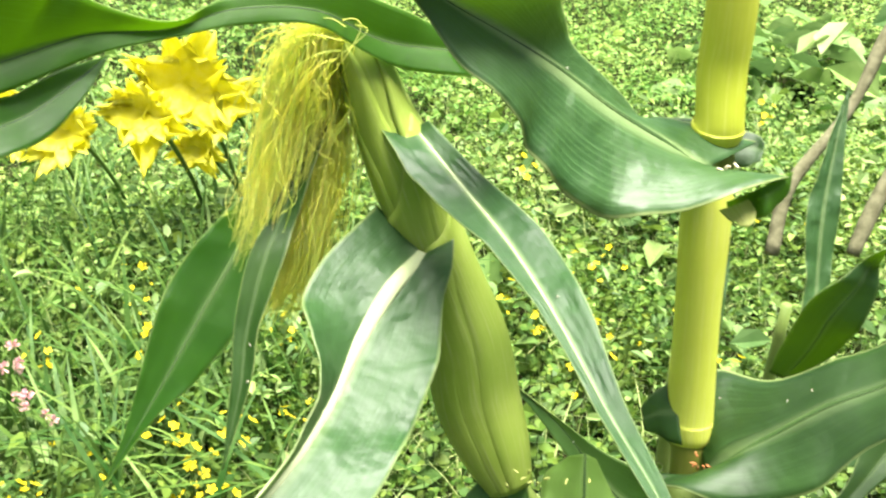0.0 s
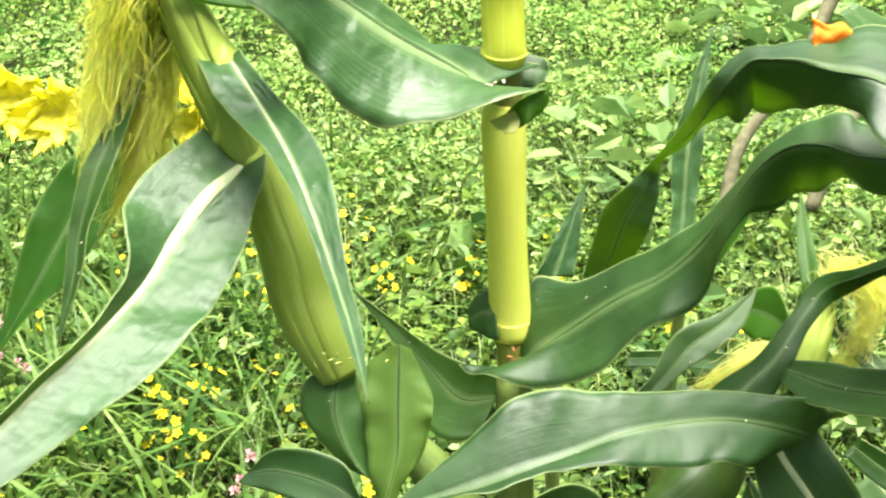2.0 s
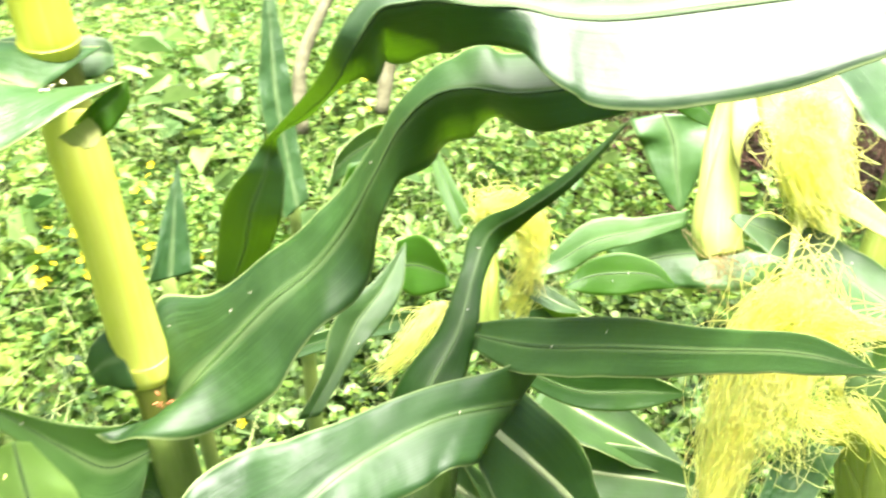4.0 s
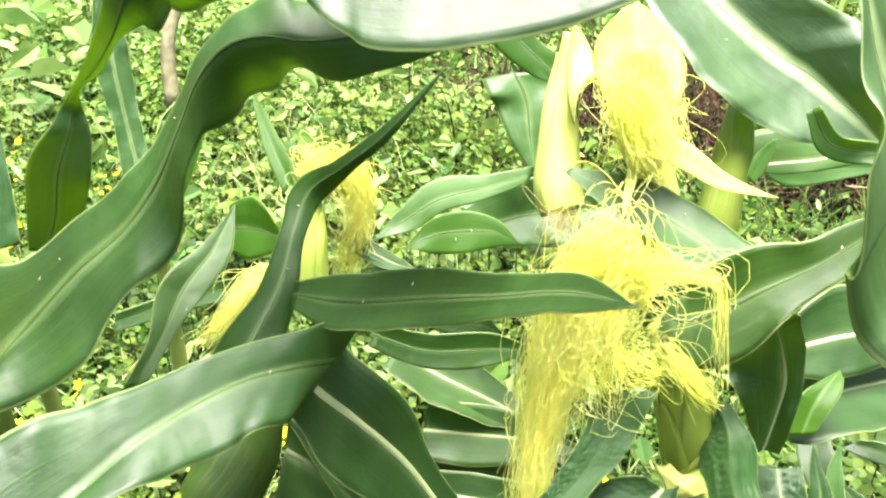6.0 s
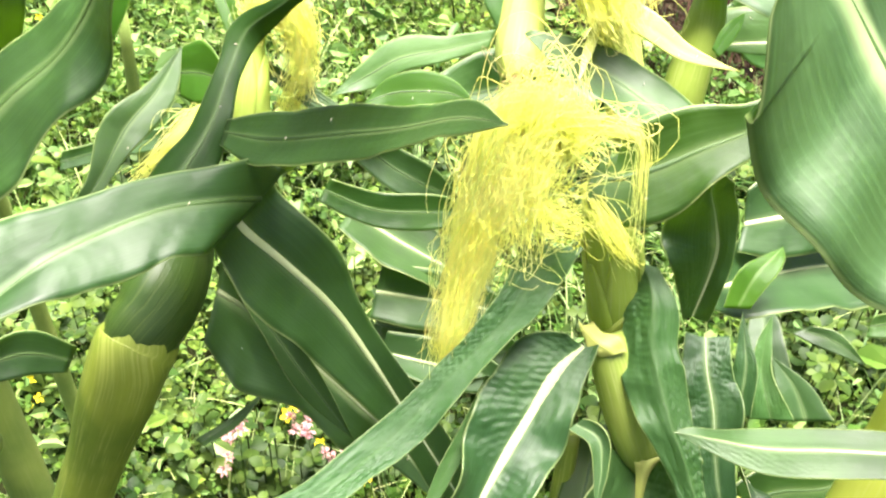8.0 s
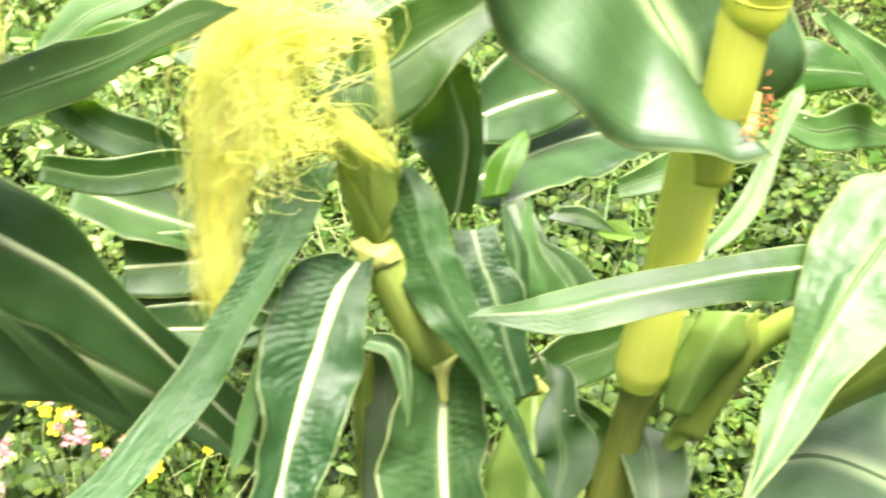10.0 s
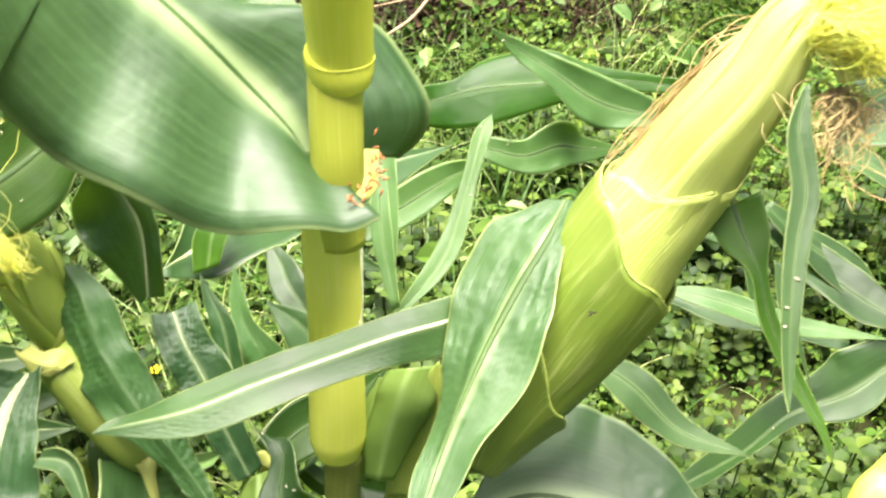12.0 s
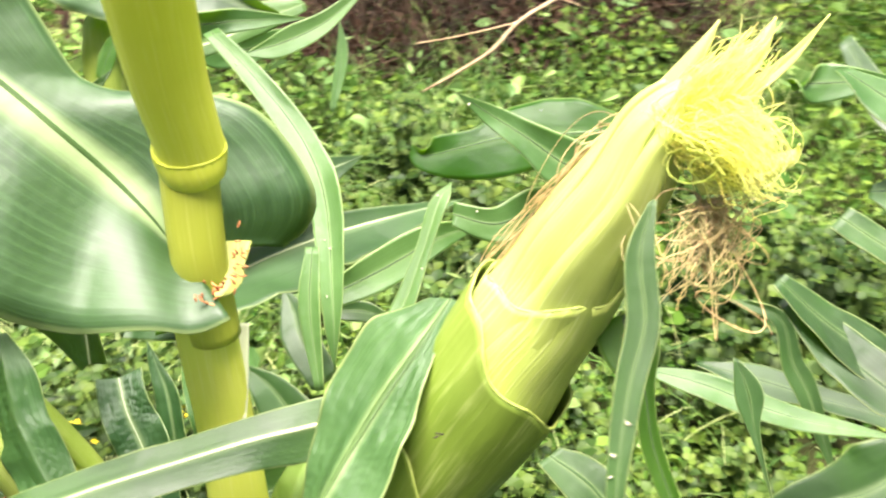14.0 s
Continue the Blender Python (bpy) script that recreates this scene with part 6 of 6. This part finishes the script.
blade(plant_g, "Z", [(828, 41, 547, 4, -9, -2, 4, 154, 2), (844, 22, 548, 19, -9, -9, 16, 154, 7), (872, -11, 554, 21, -11, -8, 18, 153, 5), (897, -48, 552, 0, -11, 0, 0, 153, 0)], FARLEAF, seed=98)
blade(plant_g, "X", [(771, 54, 503, 6, -93, 1, 5, 71, -1), (767, 18, 489, 16, -92, 5, 14, 70, -5), (765, -17, 479, 17, -92, 1, 14, 71, -1), (767, -50, 474, 0, -92, 0, 0, 71, 0)], LEAF, seed=99)
blade(plant_g, "Z", [(763, -68, 463, 14, -157, -3, 13, 47, 2), (762, -48, 459, 10, -182, 10, 15, 47, 4), (729, -27, 440, 16, -177, 3, 26, 41, -5), (706, -3, 426, 8, -188, 0, 15, 36, -11), (683, 11, 406, 6, -201, 2, 14, 38, -5), (665, 30, 385, 7, -182, 3, 9, 33, -6), (640, 55, 362, 0, -182, 0, 0, 33, 0)], LEAF, seed=100)
blade(plant_g, "X", [(591, 74, 530, 7, -86, -3, 6, 75, 2), (595, 55, 521, 13, -86, 0, 11, 75, -1), (596, 29, 505, 9, -87, -1, 8, 74, 0), (610, -5, 495, 0, -87, 0, 0, 74, 0)], LEAF, seed=101)
blade(plant_g, "Z", [(669, 82, 516, 0, -8, 0, 0, 154, 0), (684, 53, 511, 8, -8, -1, 6, 154, 1), (702, 10, 500, 7, -8, -2, 6, 154, 1), (729, -37, 493, 0, -8, 0, 0, 154, 0)], FARLEAF, seed=102)
blade(plant_g, "Z", [(838, 73, 608, 4, -3, -3, 3, 163, 3), (848, 37, 593, 18, -13, -6, 15, 152, 4), (873, 15, 602, 7, 3, -7, 6, 163, 6), (896, 0, 613, 0, 3, 0, 0, 163, 0)], FARLEAF, seed=103)
blade(plant_g, "Y", [(933, -2, 418, 9, 130, -1, 8, -73, 1), (916, -18, 392, 11, 129, 1, 9, -74, -1), (891, -35, 358, 6, 130, 3, 5, -76, -3)], LEAF, seed=104)
blade(plant_g, "Y", [(639, 409, 645, 5, 171, -1, 5, -32, 0), (652, 399, 621, 8, 184, -5, 9, -22, 4), (677, 380, 616, 7, 216, -3, 7, 10, 2), (713, 361, 607, 0, 216, 0, 0, 10, 0)], FARLEAF, seed=105)
blade(plant_g, "Z", [(656, 469, 566, 22, 128, -8, 4, -52, 3), (677, 459, 568, 26, 128, -7, 8, -52, 3), (703, 447, 570, 22, 128, -5, 8, -52, 3), (731, 436, 575, 13, 128, -4, 9, -52, 1), (758, 423, 578, 5, 128, -3, 5, -52, -1)], FARLEAF, seed=126, white=True)
blade(plant_g, "X", [(614, 309, 662, 4, -107, -1, 4, 52, 2), (612, 276, 648, 6, -96, -4, 6, 58, 6), (607, 239, 629, 8, -94, -5, 7, 59, 7), (594, 211, 612, 8, -114, 5, 9, 42, -4), (567, 183, 583, 5, -113, 8, 6, 31, -7), (550, 169, 558, 0, -113, 0, 0, 31, 0)], FARLEAF, seed=106)
blade(plant_g, "Z", [(668, 368, 602, 1, -35, -3, 1, 118, 3), (687, 354, 605, 9, -35, -5, 8, 118, 5), (711, 340, 612, 7, -27, -9, 6, 115, 9), (746, 328, 630, 0, -27, 0, 0, 115, 0)], FARLEAF, seed=107)
blade(plant_g, "Y", [(724, 370, 527, 2, 44, 0, 2, -113, 0), (747, 380, 553, 4, 39, -4, 5, -110, 4), (761, 392, 574, 0, 39, 0, 0, -110, 0)], FARLEAF, seed=108)
blade(plant_g, "Z", [(860, 110, 573, 3, 119, -2, 4, -37, 1), (870, 99, 573, 12, -37, -5, 11, 119, 3), (885, 83, 572, 9, -37, -3, 8, 119, 1), (904, 63, 571, 0, -37, 0, 0, 119, 0)], FARLEAF, seed=109)
blade(plant_g, "X", [(912, 104, 580, 5, -113, 2, 4, 43, -1), (898, 71, 557, 11, -114, 4, 10, 41, -3), (893, 46, 548, 12, -113, 4, 11, 43, -4), (892, 17, 524, 0, -113, 0, 0, 43, 0)], LEAF, seed=110)
blade(plant_g, "X", [(767, 57, 518, 6, -87, -1, 5, 78, 1), (772, 30, 499, 13, -85, 1, 11, 79, -2), (780, -1, 481, 18, -85, 0, 15, 79, -2), (784, -26, 463, 0, -85, 0, 0, 79, 0)], LEAF, seed=111)
blade(plant_g, "X", [(814, 101, 439, 3, -92, -8, 3, 21, 7), (825, 76, 428, 6, -107, -5, 5, 43, 4), (816, 60, 407, 8, -112, -1, 7, 45, 1), (811, 43, 390, 8, -112, -1, 7, 45, 0), (792, 4, 343, 0, -112, 0, 0, 45, 0)], LEAF, seed=112)
blade(plant_g, "Z", [(812, 124, 365, 3, 14, -2, 2, 178, 2), (826, 87, 362, 13, -4, 0, 11, 158, 0), (841, 48, 357, 11, 2, -5, 9, 165, 4), (865, -4, 348, 9, -4, 0, 8, 157, -1)], LEAF, seed=113)
blade(plant_g, "Z", [(739, 10, 397, 2, -21, -4, 3, 111, 4), (770, -12, 402, 11, -36, -4, 12, 121, 2), (786, -28, 403, 11, -37, -2, 12, 120, 0), (818, -58, 403, 0, -37, 0, 0, 120, 0)], LEAF, seed=114)
plant_f = thing("young_maize", "young maize plant with narrow pale upright leaves", "maize plant", "maize plants", (0.3, 0.85, 0))
blade(plant_f, "X", [(168, 596, 583, 14, -97, -4, 14, 106, 4), (179, 614, 613, 8, -98, -4, 8, 107, 4), (191, 632, 645, 0, -98, 0, 0, 107, 0)], BUMP, seed=115, wave=0.13, rib=.0006, quilt=.0001)
blade(plant_f, "X", [(273, 671, 564, 12, -107, -6, 10, 100, 6), (275, 693, 602, 11, -106, -3, 10, 98, 3), (278, 714, 639, 13, -105, -2, 12, 98, 2), (287, 741, 686, 7, -106, -2, 6, 98, 1), (297, 764, 724, 0, -106, 0, 0, 98, 0)], BUMP, seed=116, wave=0.13, rib=.0006, quilt=.0001)
rod(plant_f, "stem", [(300, 850, -10, 9), (305, 850, 250, 8), (310, 842, 480, 5)], SHEATH)
rod(plant_f, "stem", [(180, 690, -10, 8), (175, 670, 300, 7), (170, 655, 550, 5)], SHEATH)

for _rows in ([(448, 1343, 266, 11), (472, 1392, 354, 10), (546, 1441, 441, 8), (578, 1469, 491, 9), (603, 1498, 542, 11), (640, 1529, 598, 8)], [(604, 1438, 220, 11), (634, 1473, 283, 13), (688, 1530, 385, 8)]):
    _st = tagged(rod(None, "wooden_stake", _rows, WOOD, sides=10, wob=0.06), "weathered grey-brown wooden stick standing in the weeds", "stick", "sticks")


dead_twig = thing("dead_twig", "long bare pale brown dead twig lying across weeds", "twig", at=(1.1, 1.0, 0))
rod(dead_twig, "stem", [(1108, 701, 212, 1), (1125, 656, 246, 2), (1152, 619, 277, 2), (1186, 606, 302, 2), (1220, 595, 312, 2), (1265, 583, 317, 2), (1310, 569, 321, 1)], TWIG, sides=8, wob=0.06)
rod(dead_twig, "side_shoot", [(1186, 607, 303, 1), (1171, 650, 285, 1), (1162, 700, 263, 1), (1154, 752, 242, 1)], TWIG, sides=6)
rod(dead_twig, "side_shoot", [(1220, 593, 311, 1), (1229, 576, 324, 1), (1239, 550, 318, 0)], TWIG, sides=6)


def fallen_petal():
    """A crumpled orange petal caught on a leaf."""
    c = np.array((0.279, 0.377, 0.8335))
    right = unit(np.array((0.289, 0.377, 0.8315)) - c)
    rise = unit(np.array((0.278, 0.380, 0.8395)) - c)
    out = np.cross(right, rise)
    grid = np.zeros((9, 13, 3))
    for i in range(9):
        for j in range(13):
            a, b = i / 4 - 1, j / 6 - 1
            fold = 0.0014 * math.sin(3 * b + a) + 0.001 * math.sin(5 * a - 2 * b) - 0.004 * max(0.0, b - 0.4)
            grid[i, j] = c + right * (0.0095 * b + 0.0012 * math.sin(3 * a)) + rise * (0.0068 * a + 0.001 * math.sin(5 * b)) + out * fold
    v, f = strip_solid(grid, 0.0012)
    return tagged(mesh_part("fallen_petal", v, f, ORANGE), "crumpled orange petal lying on a maize leaf", "petal")


fallen_petal()


def dead_leaf():
    """A dry curled leaf lying among the weeds."""
    c = np.array((0.438, 0.474, 0.314))
    right = unit(np.array((0.461, 0.466, 0.319)) - c)
    away = np.array([-right[1], right[0], 0.25])
    grid = np.zeros((13, 9, 3))
    for i in range(13):
        s = i / 12
        for j in range(9):
            u = j / 4 - 1
            w = 0.017 * math.sin(math.pi * (0.08 + 0.86 * s)) ** 0.7
            grid[i, j] = c + right * (0.07 * (s - 0.5)) + away * w * u + np.array([0, 0, 1]) * (0.008 * u * u + 0.006 * math.sin(6 * s) + 0.002 * math.sin(9 * s + 5 * u))
    v, f = strip_solid(grid, 0.0008)
    return tagged(mesh_part("dead_leaf", v, f, DEADLEAF), "curled orange-brown dead leaf lying on low weeds", "dead leaf")


dead_leaf()


def flecks(parent, spots, size, material, name="anther", label="", seed=0):
    """Fallen anthers: small spindle-shaped bits."""
    rng = np.random.RandomState(seed)
    for p in spots:
        a = rng.normal(size=3)
        a /= np.linalg.norm(a)
        h = np.array(p) * 1000
        d = a * size * 500
        rod(parent, name, [(*(h - d), size * 60), (*(h - d * 0.5), size * 170), (*(h + d * 0.4 + rng.normal(0, 0.3, 3)), size * 160), (*(h + d), size * 60)], material, label, per=2, sides=5)


_rng = np.random.RandomState(21)


def around(p, spread, count):
    return [np.array(p) + _rng.normal(0, 1, 3) * np.array(spread) for _ in range(count)]


flecks(plant_d, around((0.486, 0.124, 0.687), (0.005, 0.003, 0.0015), 22), 0.0026, DRYBIT, "dry_anther", "brown dry anther caught in the leaf axil", 1)
flecks(plant_d, around((0.499, 0.130, 0.687), (0.002, 0.002, 0.004), 14), 0.0024, DRYBIT, "dry_anther", "brown dry anther caught in the leaf axil", 2)
flecks(plant_a, around((0.144, 0.445, 0.616), (0.004, 0.003, 0.003), 9), 0.0035, DRYBIT, "dry_anther", "brown dry anther caught in the leaf axil", 4)
flecks(plant_a, around((0.047, 0.376, 0.657), (0.008, 0.003, 0.002), 9), 0.0032, COLLAR, "dry_anther", "pale dry anther at the ear's foot", 5)
flecks(plant_a, around((0.129, 0.436, 0.792), (0.006, 0.002, 0.002), 6), 0.004, PALEBIT, "dry_anther", "pale dry anther on the leaf", 6)

flecks(plant_d, around((0.499, 0.041, 0.664), (0.0008, 0.0006, 0.0004), 3), 0.0014, DARKBIT, "speck", "dark dry speck on the husk", 7)
